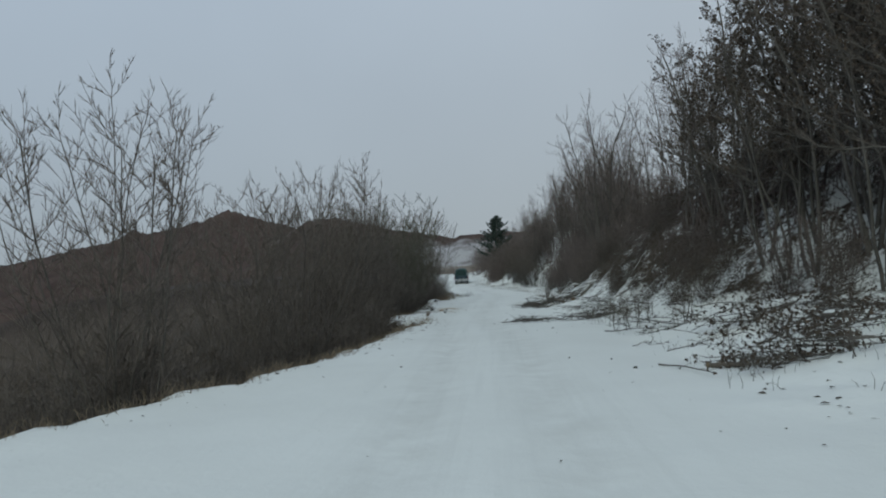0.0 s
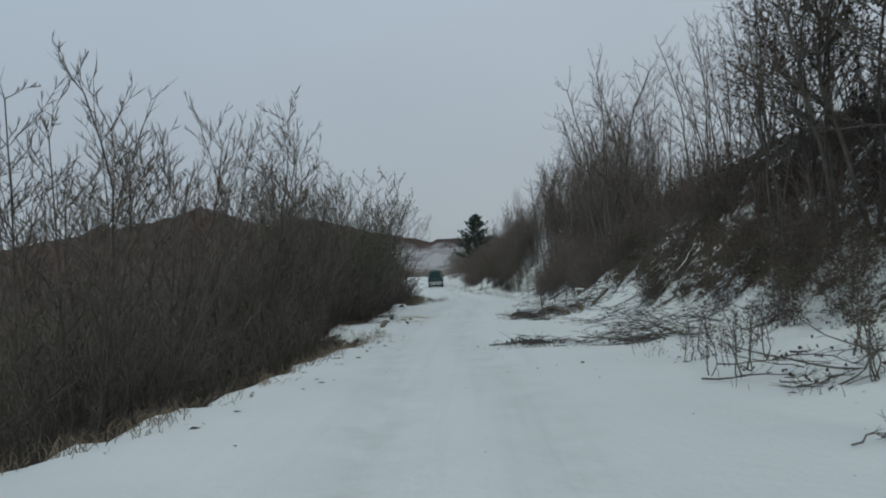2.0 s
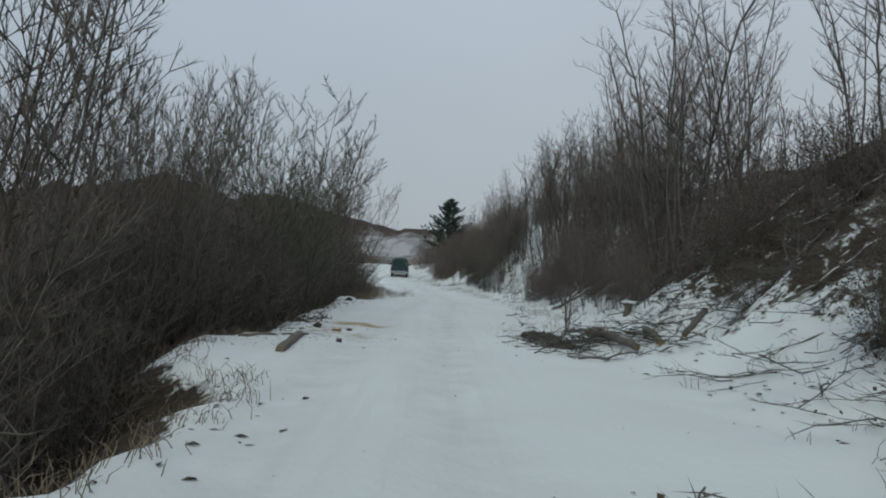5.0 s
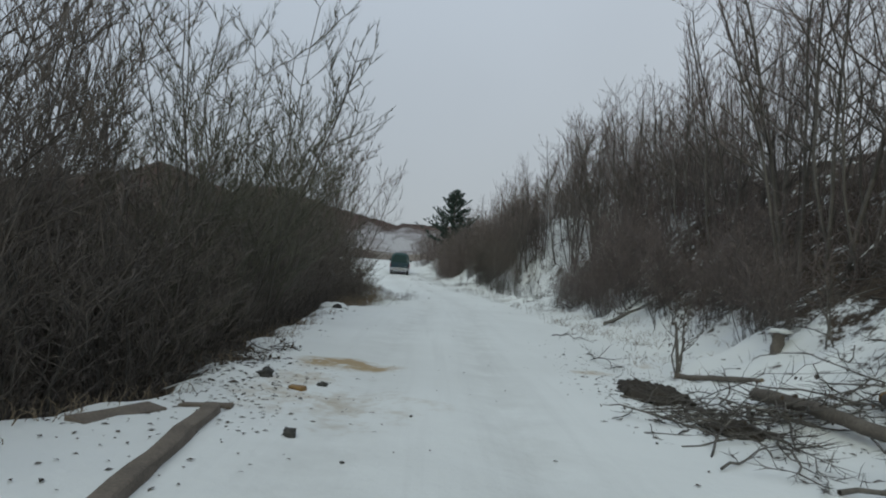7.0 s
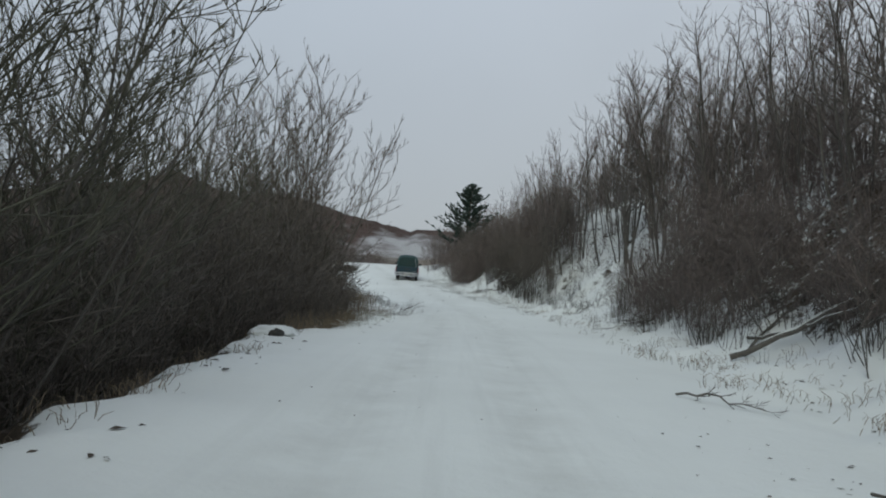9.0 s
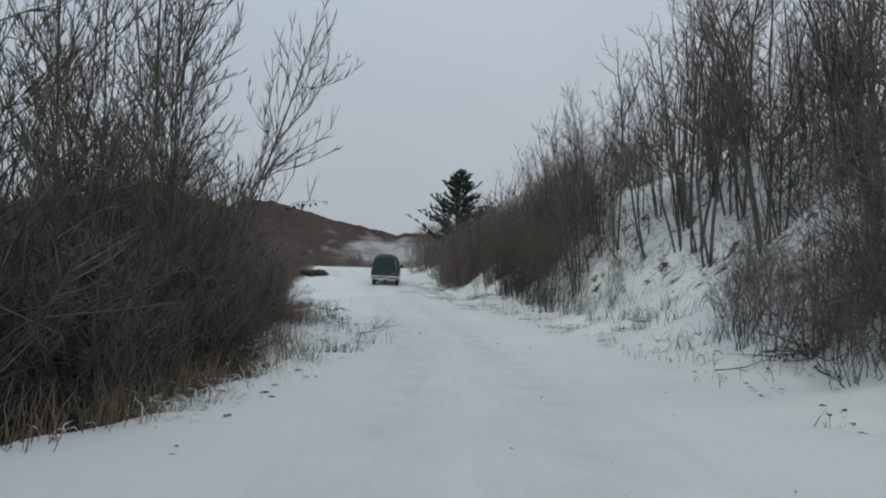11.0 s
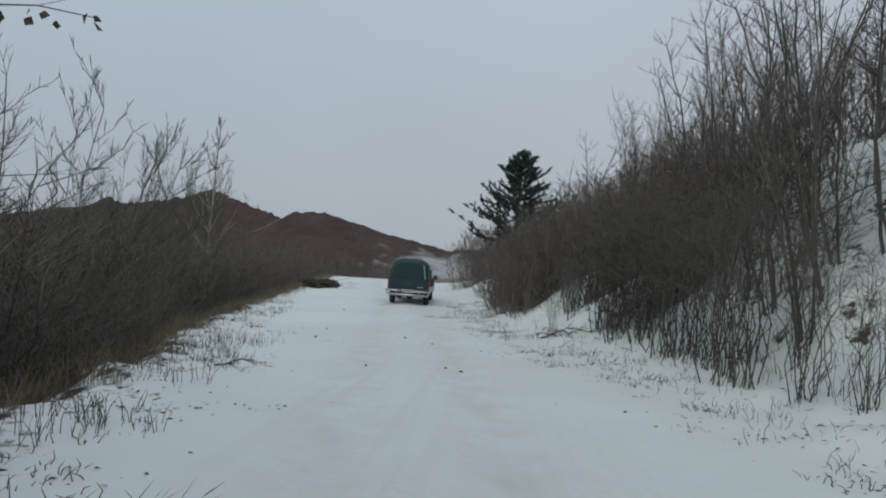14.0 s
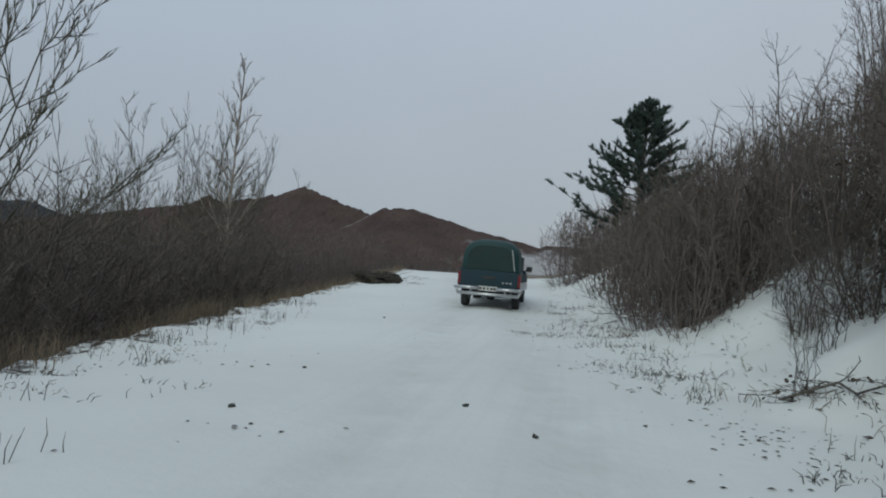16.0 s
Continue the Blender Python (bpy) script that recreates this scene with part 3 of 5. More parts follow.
def dome_bush(seed, h, width, stems, twig, bark, label, twig_r=0.0055, per=2.4, kind="bush", leafy=0, shoulder=0.62, nodes_each=6, splits=3, clear=0.0, stem=0.012):
    """A dense bush with a domed outline: stems that arch out of one root to the outline, clothed in short criss-cross twigs."""
    rng = random.Random(seed)
    thick, thin, tips = [], [], []
    for s in range(stems):
        a, q = s * 2.39996 + rng.gauss(0, 0.25), math.sqrt((s + 0.5) / stems) * rng.uniform(0.8, 1.1)
        out = Vector((math.cos(a), math.sin(a), 0))
        end = out * width * q + Vector((0, 0, h * math.sqrt(max(0.05, 1 - shoulder * q * q)) * rng.uniform(0.82, 1.08)))
        start = out * width * 0.22 * q + Vector((rng.gauss(0, 0.04), rng.gauss(0, 0.04), -0.8))
        ctrl = start.lerp(end, 0.5) + out * width * rng.uniform(-0.12, 0.16) + Vector((rng.gauss(0, 0.08), rng.gauss(0, 0.08), h * 0.08))
        thick.append((0, 0, -0.85, *start, 0.03, 0.02))
        r0, last = stem * rng.uniform(0.75, 1.25), start
        for i in range(1, nodes_each + 1):
            t = i / nodes_each
            p = start * (1 - t) ** 2 + ctrl * 2 * t * (1 - t) + end * t * t + Vector((rng.gauss(0, 0.06), rng.gauss(0, 0.06), rng.gauss(0, 0.03))) * h * 0.45
            thick.append((*last, *p, r0 * (1 - 0.75 * (i - 1) / nodes_each), r0 * (1 - 0.75 * i / nodes_each)))
            e = (p - last).normalized()
            last = p
            if t <= clear:
                continue
            for _ in range(int(per) + (rng.random() < per % 1)):
                dd = (e * 0.7 + rand_dir(rng, rng.uniform(0.5, 1.3)) + Vector((0, 0, rng.uniform(-0.25, 0.35)))).normalized()
                w = p.lerp(Vector(thick[-1][0:3]), rng.random())
                kids = limb(rng, thin, w, dd, h * rng.uniform(0.08, 0.20), twig_r, 1, 0.28, 0.05, 0.7)
                for k, (x_, g, _) in enumerate(kids):
                    for _ in range(splits - k):
                        f_ = (g + rand_dir(rng, rng.uniform(0.3, 1.0)) + Vector((0, 0, rng.uniform(-0.2, 0.35)))).normalized()
                        tips.append((*x_, *(x_ + f_ * h * rng.uniform(0.05, 0.12)), twig_r * 0.8, 0.0))
    base = plant(kind, thick, thin, tips, bark, twig, label, kind.replace("_", " "), leaf_cards(rng, [Vector(rng.choice(tips)[3:6]) for _ in range(leafy)], 0.05) if leafy else None, thick_sides=3)
    if kind == "sapling_clump":
        for ob in base.children:
            tagged(ob, kind="stuff")
    return base


def pine_tree(seed, h, label):
    rng = random.Random(seed)
    base = new("pine_tree")
    thick, needles = [], []
    trunk = limb(rng, thick, Vector((0, 0, -0.3)), Vector((0, 0, 1)), h, 0.16, 22, 0.012, 0.03, 0.12)
    v, f = rods(thick, 8)
    part_mesh("trunk", mesh_of("trunk", v, f, mats=[BARK_DARK]), base)
    boughs = []
    for i, (p, d, r) in enumerate(trunk[4:]):
        t = i / (len(trunk) - 5)
        ring = 8 if t < 0.9 else 5
        a0 = rng.uniform(0, 6)
        for k in range(ring):
            a = a0 + k * 2 * math.pi / ring + rng.gauss(0, 0.25)
            ln = (0.42 * h * (1 - t) ** 0.8 + 0.22) * rng.choice((0.45, 0.65, 0.8, 0.95, 1.0, 1.3))
            dv = Vector((math.cos(a), math.sin(a), rng.uniform(-0.08, 0.28))).normalized()
            nodes = limb(rng, boughs, p + Vector((0, 0, rng.uniform(-0.15, 0.15))), dv, ln, 0.03 * (1 - 0.6 * t), 6, 0.09, 0.09, 0.3)
            for j, (q, e, _) in enumerate(nodes[1:]):
                for _ in range(3):
                    side = (e + rand_dir(rng, 0.9) + Vector((0, 0, rng.uniform(-0.1, 0.45)))).normalized()
                    sub = limb(rng, boughs, q, side, 0.30 * rng.uniform(0.5, 1.2), 0.008, 2, 0.1, 0.12, 0.5)
                    for (w, e2, _) in [(q, e, 0)] + sub:
                        for _ in range(10):
                            o = (e2 * 0.6 + Vector((rng.gauss(0, 0.6), rng.gauss(0, 0.6), rng.gauss(0.15, 0.55)))).normalized()
                            w2 = w + e2 * rng.uniform(-0.14, 0.06)
                            needles.append((*w2, *(w2 + o * rng.uniform(0.10, 0.20)), 0.024, 0.0))
    v, f = rods(boughs, 3)
    part_mesh("bough", mesh_of("bough", v, f, mats=[BARK_DARK]), base)
    v, f = twig_mesh(needles[:1], needles[1:])
    part_mesh("foliage", mesh_of("foliage", v, f, mats=[NEEDLE]), base, "dark green pine needles")
    return tagged(base, label, "pine tree")


class Kind:
    """One built plant, and its copies. It is planted at x, y on the ground."""
    def __init__(self, build):
        self.build, self.first = build, None

    def at(self, x, y, size=1.0, turn=0.0, sink=0.0, lean=(0.0, 0.0), group="", tall=1.0, top=None, full=7.0):
        if top is not None:
            size = (top - float(height(x, y)) + sink) / full / tall
        m = pose(x, y, float(height(x, y)) - sink, lean[0], lean[1], turn) @ Matrix.Diagonal((size, size, size * tall, 1))
        if self.first is None:
            self.first = self.build()
            self.first.matrix_basis = m
            ob = self.first
        else:
            ob = copy_thing(self.first, m @ Matrix.Diagonal((*[1 / s for s in self.first.scale], 1)))
        return tagged(ob, group=group)


# open many-stemmed trees (unit height 6), willows with a full fan of twigs, slim slope trees (unit height 8)
open_tree = [Kind(lambda s=s, n=n, o=o: bare_tree(s, 6.0, n, o, TWIG_BROWN, BARK_DARK, 0.022, "leafless many-stemmed tree below the track edge", 2, 2.7, 0.25, 0.11, 1.9, 0.0050, angle=0.9, taper=0.55)) for s, n, o in ((1, 11, 0.60), (2, 10, 0.52), (3, 12, 0.64))]
willow = [Kind(lambda s=s, n=n: bare_tree(s, 6.0, n, 0.78, TWIG_OLIVE, BARK_DARK, 0.020, "leafless willow with a wide fan of grey-green stems", 2, 2.7, 0.24, 0.11, 1.9, 0.0050, angle=0.9, taper=0.55)) for s, n in ((5, 12), (6, 12))]
slim = [Kind(lambda s=s, n=n: bare_tree(s, 8.0, n, 0.24, TWIG_RED, BARK_DARK, 0.046, "slim leafless tree on the snowy slope", 3, 2.8, 0.18, 0.14, 1.8, 0.0052, (-0.10, 0.0), 0.085, splits=2, taper=0.5)) for s, n in ((11, 2), (12, 3), (13, 2), (14, 3))]
round_tree = [Kind(lambda s=s, n=n: bare_tree(s, 8.0, n, 0.40, TWIG_RED, BARK_DARK, 0.032, "bushy reddish-brown leafless tree on the bank", 1, 2.8, 0.22, 0.14, 1.6, 0.0058, (-0.04, 0.0), 0.05, splits=2, taper=0.5)) for s, n in ((15, 5), (16, 4))]
leafy = [Kind(lambda s=s: bare_tree(s, 8.5, 3, 0.42, TWIG_BROWN, BARK_DARK, 0.055, "dark crooked tree with some withered leaves", 3, 3.2, 0.25, 0.05, 2.3, 0.0052, (-0.08, 0.0), 0.09, 2600, 1.1)) for s in (21, 22)]
brown_bush = [Kind(lambda s=s: dome_bush(s, 3.0, 1.2, 17, TWIG_BROWN, BARK_DARK, "dense dark brown leafless bush", 0.0062, 3.3, clear=0.2, stem=0.017)) for s in (31, 32, 33)]
red_bush = [Kind(lambda s=s: dome_bush(s, 3.2, 1.3, 17, TWIG_RED, BARK_DARK, "dense reddish-brown leafless bush on the bank", 0.0062, 3.3, clear=0.34, stem=0.014)) for s in (41, 42, 43)]
whips = [Kind(lambda s=s: dome_bush(s, 3.4, 0.75, 13, TWIG_BROWN, BARK_DARK, "clump of upright bare saplings", 0.0048, 3.2, "sapling_clump", 0, 0.25, 8, 3, 0.5, 0.017)) for s in (51, 52)]
leaf_bush = [Kind(lambda s=s: dome_bush(s, 2.6, 1.2, 18, TWIG_BROWN, BARK_DARK, "dense dark bush still holding withered leaves", 0.006, 3.0, "bush", 1800)) for s in (91, 92)]
birch = Kind(lambda: bare_tree(61, 9.5, 1, 0.03, TWIG_BROWN, BIRCH_BARK, 0.075, "slender pale-barked birch standing in the bushes", 3, 6.0, 0.26, 0.02, 2.6, 0.0060, (0, 0), 0.03, taper=0.85, angle=0.7))
pine = Kind(lambda: pine_tree(71, 8.6, "dark green pine among bare bushes at the bend"))

rng = random.Random(7)
PI2 = 360


class FarBushes:
    """The bushes past those that can be told apart, joined into one."""
    def __init__(self, twig, mat, label):
        self.segs, self.tips, self.twig, self.mat, self.label = [], [], twig, mat, label

    def at(self, x, y, size):
        rg = random.Random(int(x * 100) + int(y * 37))
        thin, tips = [], []
        h, wide = 3.0 * size, 1.25 * size
        for s in range(11):
            a, q = s * 2.4 + rg.gauss(0, 0.3), math.sqrt((s + 0.5) / 11)
            out = Vector((math.cos(a), math.sin(a), 0))
            end = out * wide * q + Vector((0, 0, h * math.sqrt(1 - 0.6 * q * q) * rg.uniform(0.8, 1.1)))
            start = out * wide * 0.3 * q + Vector((0, 0, -0.3))
            last = start
            for i in range(1, 5):
                t = i / 4
                p = start.lerp(end, t) + out * wide * 0.18 * math.sin(math.pi * t) + Vector((rg.gauss(0, 0.05), rg.gauss(0, 0.05), 0)) * h * 0.5
                thin.append((*last, *p, self.twig * (2 - t), self.twig * 1.2))
                for _ in range(3):
                    dd = ((p - last).normalized() * 0.6 + rand_dir(rg, rg.uniform(0.5, 1.2)) + Vector((0, 0, rg.uniform(-0.2, 0.4)))).normalized()
                    spray(rg, thin, tips, p.lerp(last, rg.random()), dd, h * rg.uniform(0.12, 0.24), self.twig, 0.05, 0.22, 2)
                last = p
        o = np.array([x, y, float(height(x, y))] * 2 + [0, 0])
        self.segs += [tuple(np.array(s) + o) for s in thin]
        self.tips += [tuple(np.array(s) + o) for s in tips]

    def finish(self):
        v, f = twig_mesh(self.segs, self.tips)
        return tagged(new("far_thicket", mesh_of("far_thicket", v, f, mats=[self.mat])), self.label, "bushes", kind="stuff")


def thinned(x, y):
    """True for most places on the open stretches of the slope, where few bushes grow."""
    inside = 21.5 < y < 46 and x > float(right_edge(y)) + float(np.interp(y, [22, 28, 40, 46], [3.0, 2.3, 2.3, 3.2]))
    higher = 59 < y < 70 and x > float(right_edge(y)) + 2.4
    return (inside and (int(x * 53) + int(y * 31)) % 10 < 7) or (higher and (int(x * 53) + int(y * 31)) % 10 < 8)


distant = FarBushes(0.010, TWIG_RED, "brown leafless bushes round the crest of the track")
back_low = FarBushes(0.0075, TWIG_BROWN, "dark leafless bushes deeper in the valley thicket")
back_high = FarBushes(0.0075, TWIG_RED, "reddish leafless bushes higher on the bank")

# trees on the valley side: place, height of the top above the track, turn
for i, (x, y, top, turn) in enumerate([
        (-4.45, 10.9, 4.7, 0), (-3.9, 17.4, 4.0, 40), (-5.4, 18.8, 4.0, 100), (-4.9, 26.2, 6.2, 20), (-4.1, 24.6, 3.9, 160), (-4.2, 29.8, 4.8, 70), (-6.3, 22.5, 4.5, 300), (-6.4, 28.5, 4.6, 20),
        (-4.9, 31.6, 5.2, 150), (-5.8, 34.0, 5.4, 20), (-3.9, 50.4, 6.6, 30), (-4.9, 44.8, 4.9, 110), (-6.0, 57.2, 4.6, 45), (-7.6, 53.0, 4.8, 10)]):
    open_tree[i % 3].at(x, y, turn=turn, top=top, full=5.7, tall=1.0 if i < 2 or i in (3, 6) else 1.3, group="trees on the valley side")
for i, (x, y, top, turn) in enumerate([(-3.5, 37.2, 6.1, 290), (-5.5, 39.6, 5.6, 90), (-4.3, 33.8, 4.2, 200), (-6.2, 42.2, 4.8, 120), (-10.8, 70.8, 6.1, 40), (-6.8, 49.0, 4.2, 70), (-5.4, 52.0, 5.0, 150), (-6.4, 55.0, 4.4, 10)]):
    willow[i % 2].at(x, y, turn=turn, top=top, full=5.4, tall=1.2 if y > 60 else 0.95 if i == 0 else 1.2, group="trees on the valley side")
open_tree[0].at(-4.7, 52.6, turn=250, top=6.6, full=5.7, tall=1.05, group="trees on the valley side")
for i, (x, y, top, turn) in enumerate([(-19.0, 92.2, 7.7, 80), (-17.4, 93.6, 7.9, 170), (-21.2, 91.4, 6.2, 20), (-20.3, 87.8, 4.8, 220), (-9.5, 62.5, 4.0, 60)]):
    willow[i % 2].at(x, y, turn=turn, top=top, full=5.4, tall=1.6, group="trees on the valley side")
birch.at(-12.75, 85.6, top=8.4, full=8.0, turn=30, tall=1.5)
pine.at(1.6, 90.5, top=9.3, full=8.5, turn=40, lean=(0, 3))

# thickets along the valley side
y = 5.0
while y < 104:
    for k in range(4 if y < 28 else 4 if 34 < y < 66 else 2):
        tall = np.interp(y, [4, 20, 27, 31, 60, 70, 104], [0.7, 0.7, 1.4, 2.5, 2.6, 2.0, 1.9])
        away = np.interp(y, [4, 45, 52, 104], [1.5, 1.7, 2.4, 2.5]) + 1.7 * k + rng.uniform(-0.3, 0.5)
        x = float(left_edge(y)) - away
        deep = float(road_level(y) - height(x, y))
        size = (tall + deep) / 3.0 * rng.uniform(0.85, 1.1)
        if y > 88:
            distant.at(x, y, size)
            continue
        if k >= 2 or (k == 1 and y < 28):
            back_low.at(x, y, size)
            continue
        brown_bush[rng.randrange(3)].at(x, y + rng.uniform(-0.7, 0.7), size, rng.uniform(0, PI2), 0.05, group="thicket on the valley side")
    y += 1.7

# low growth that fills the slope below the start
for k in range(95):
    y = rng.uniform(3, 29)
    x = float(left_edge(y)) - rng.uniform(1.0, 7.5)
    back_low.at(x, y, (rng.uniform(0.3, 0.8) + float(road_level(y) - height(x, y))) / 3.0)
for k in range(70):
    y = rng.uniform(6, 40)
    x = float(left_edge(y)) - rng.uniform(7, 17)
    back_low.at(x, y, (rng.uniform(-0.6, 0.4) + float(road_level(y) - height(x, y))) / 3.0)
# a lower front row along the edge
for y in np.arange(29.0, 71.0, 1.4):
    y = float(y) + rng.uniform(-0.3, 0.3)
    x = float(left_edge(y)) - rng.uniform(0.75, 1.15)
    brown_bush[rng.randrange(3)].at(x, y, (float(np.interp(y, [29, 55, 60], [1.45, 1.45, 1.0])) + float(road_level(y) - height(x, y))) / 3.0 * rng.uniform(0.7, 1.1), rng.uniform(0, PI2), 0.05, group="thicket on the valley side")

# thickets on the uphill bank: stretch of the track, how far behind the verge, how many, how big
for y0, y1, a0, a1, count, big in ((13, 24, 4.6, 10, 7, 0.55), (20, 32, 3.0, 8, 26, 0.6), (31, 35.5, 3.6, 8, 10, 0.8), (35.3, 41, 1.6, 6.5, 20, 0.72), (40, 46.5, 1.8, 6.5, 22, 0.8), (46.5, 52, 1.6, 7, 22, 0.85), (52, 54.5, 2.6, 8, 10, 0.85),
                                  (54, 64, 4.4, 9, 38, 0.85), (62, 67, 3.4, 8.0, 14, 0.8), (64, 70, 2.6, 5, 14, 0.8), (47, 53.5, 1.5, 4.2, 14, 0.55), (66.5, 71.5, 3.1, 8, 18, 0.85), (69.5, 74, 2.4, 5.0, 12, 0.85), (70, 79, 2.6, 9, 30, 0.8), (75.5, 80, 0.9, 4, 18, 0.72), (78, 90, 1.2, 3.6, 26, 0.78), (78, 90, 3.6, 8.5, 30, 0.85), (90, 108, 0.8, 8, 36, 1.2)):
    for k in range(count):
        y = rng.uniform(y0, y1)
        if y > 91:
            distant.at(float(right_edge(y)) + rng.uniform(a0, a1), y, big * rng.uniform(0.8, 1.15))
            continue
        behind = rng.uniform(a0, a1)
        size, pick, turn = big * rng.uniform(0.75, 1.2), rng.randrange(3), rng.uniform(0, PI2)
        if thinned(float(right_edge(y)) + behind, y):
            continue
        if behind > 3.4 or y > 72:
            back_high.at(float(right_edge(y)) + behind, y, size)
            continue
        red_bush[pick].at(float(right_edge(y)) + behind, y, size, turn, 0.05, group="thicket on the uphill bank")
for k in range(30):
    y = rng.uniform(15, 24)
    back_high.at(rng.uniform(7.4, 11.5), y, rng.uniform(0.3, 0.6))
low = random.Random(17)
for y0, y1, a0, a1, count in ((20, 34, 3.2, 7.5, 55), (35, 54, 2.6, 6.5, 50), (60, 74, 3.2, 6.5, 24)):
    for k in range(count):
        y = low.uniform(y0, y1)
        x = float(right_edge(y)) + low.uniform(a0, a1)
        if not thinned(x, y):
            back_high.at(x, y, low.uniform(0.28, 0.5))
# a low row along the foot of the bank
for k in range(30):
    y = 34.5 + 18.5 * (k + rng.random()) / 30
    red_bush[rng.randrange(3)].at(float(right_edge(y)) + float(np.interp(y, [35, 43, 47, 53], [2.1, 1.9, 1.4, 1.5])) + rng.uniform(-0.2, 0.6), y, rng.uniform(0.36, 0.6), rng.uniform(0, PI2), 0.05, group="thicket on the uphill bank")
for k in range(16):
    y = rng.uniform(20, 34)
    red_bush[rng.randrange(3)].at(float(right_edge(y)) + rng.uniform(2.6, 4.6), y, rng.uniform(0.34, 0.55), rng.uniform(0, PI2), 0.05, group="thicket on the uphill bank")
# low dark bushes that keep their leaves, near the brush piles
for y0, y1, x0, x1, count, big in ((13.5, 22, 8.6, 11.5, 3, 0.7), (20, 33, 6.0, 10, 17, 0.62), (22.5, 30, 5.3, 7.0, 12, 0.42), (30, 36, 6.5, 10, 6, 0.7), (30.5, 37, 5.6, 7.6, 13, 0.48), (69, 75, 3.2, 5.2, 7, 0.75)):
    for k in range(count):
        x, y = rng.uniform(x0, x1), rng.uniform(y0, y1)
        if thinned(x, y + 0.5):
            continue
        leaf_bush[rng.randrange(2)].at(x, y, big * rng.uniform(0.75, 1.2), rng.uniform(0, PI2), 0.05, group="leafy bushes on the bank")
for x, y, size, turn in ((6.4, 18.6, 0.5, 0), (6.9, 19.8, 0.55, 70), (6.2, 20.6, 0.45, 150), (7.2, 18.2, 0.55, 220), (6.8, 21.4, 0.5, 290), (5.9, 19.6, 0.4, 30), (7.6, 20.4, 0.6, 110), (7.4, 16.6, 0.55, 190), (7.8, 15.0, 0.55, 250), (7.3, 13.6, 0.5, 310)):
    leaf_bush[int(turn) // 10 % 2].at(x, y, size, turn, 0.05, group="leafy bushes on the bank")
# trees on the slope: stretch of the track, across, how many, height of their tops, share of bushy crowns
for y0, y1, x0, x1, count, t0, t1, bushy in ((14, 24, 8.0, 12.5, 14, 7.2, 9.4, 0.5), (25, 34, 7.7, 11.5, 11, 8.2, 10.2, 0.0), (34.5, 41, 6.7, 9.5, 12, 8.0, 10.4, 0.2), (41, 50, 7.0, 10.5, 14, 7.6, 10.0, 0.25), (50, 57, 7.4, 11, 19, 8.2, 10.0, 0.35),
                                             (57, 68, 8.6, 11.5, 18, 8.8, 10.6, 0.3), (67, 78, 5.2, 9.5, 34, 6.8, 9.6, 0.25), (78, 91, 4.2, 9.5, 30, 5.8, 8.2, 0.3), (91, 107, 2.0, 9.0, 14, 5.0, 6.5, 0.6)):
    for k in range(count):
        y = y0 + (y1 - y0) * (k + rng.random()) / count
        x = rng.uniform(x0, x1)
        pick = round_tree[rng.randrange(2)] if rng.random() < bushy else slim[rng.randrange(4)]
        pick.at(x, y, turn=rng.uniform(-40, 40), sink=0.05, top=rng.uniform(t0, t1), full=7.5, group="trees on the slope")
for x, y, top in ((4.9, 76.6, 7.4), (5.3, 78.4, 8.5), (6.0, 79.4, 8.8)):
    round_tree[int(y) % 2].at(x, y, turn=40 * x, sink=0.05, top=top, full=7.5, group="trees on the slope")
# the clumps of trunks above the open snow
for x, y, top in ((6.95, 58.1, 9.6), (7.3, 59.8, 9.9), (7.7, 61.6, 10.2), (7.0, 63.3, 9.8), (8.0, 58.6, 10.2), (8.5, 60.6, 10.4), (8.2, 63.2, 10.2), (7.5, 56.4, 9.6), (8.6, 55.2, 9.8), (7.9, 65.0, 9.6), (6.6, 65.4, 9.0), (7.2, 60.9, 9.4), (5.1, 64.8, 6.8), (5.7, 65.5, 7.6), (6.3, 66.4, 8.4), (5.4, 66.8, 7.4)):
    slim[(1, 3, 1, 3, 0)[int(x * 7) % 5]].at(x, y, turn=rng.uniform(-40, 40), sink=0.05, top=top, full=7.5, group="trees on the slope")
for x, y, size, turn in [(8.8, 15.5, 1.0, 0), (10.8, 17.5, 1.0, 60), (8.0, 20.8, 0.9, 200), (12.5, 14.0, 1.0, 120), (9.2, 13.4, 1.0, 300), (9.8, 12.0, 1.0, 170), (9.4, 18.8, 1.0, 250), (7.8, 18.4, 0.85, 20), (11.4, 21.5, 0.9, 100), (7.5, 23.4, 0.8, 140), (8.2, 16.8, 0.95, 330), (9.9, 15.0, 1.05, 210), (8.4, 14.4, 0.95, 80), (10.2, 19.8, 1.0, 30), (7.7, 21.6, 0.9, 290), (8.6, 12.6, 0.95, 45), (9.4, 16.4, 1.0, 160), (8.0, 17.6, 0.9, 275), (10.6, 14.2, 1.0, 15), (9.0, 19.9, 0.95, 110), (10.2, 16.9, 1.0, 225), (8.9, 14.0, 1.0, 340), (9.7, 13.2, 0.9, 65)]:
    leafy[rng.randrange(2)].at(x, y, size, turn, group="crooked trees on the slope")
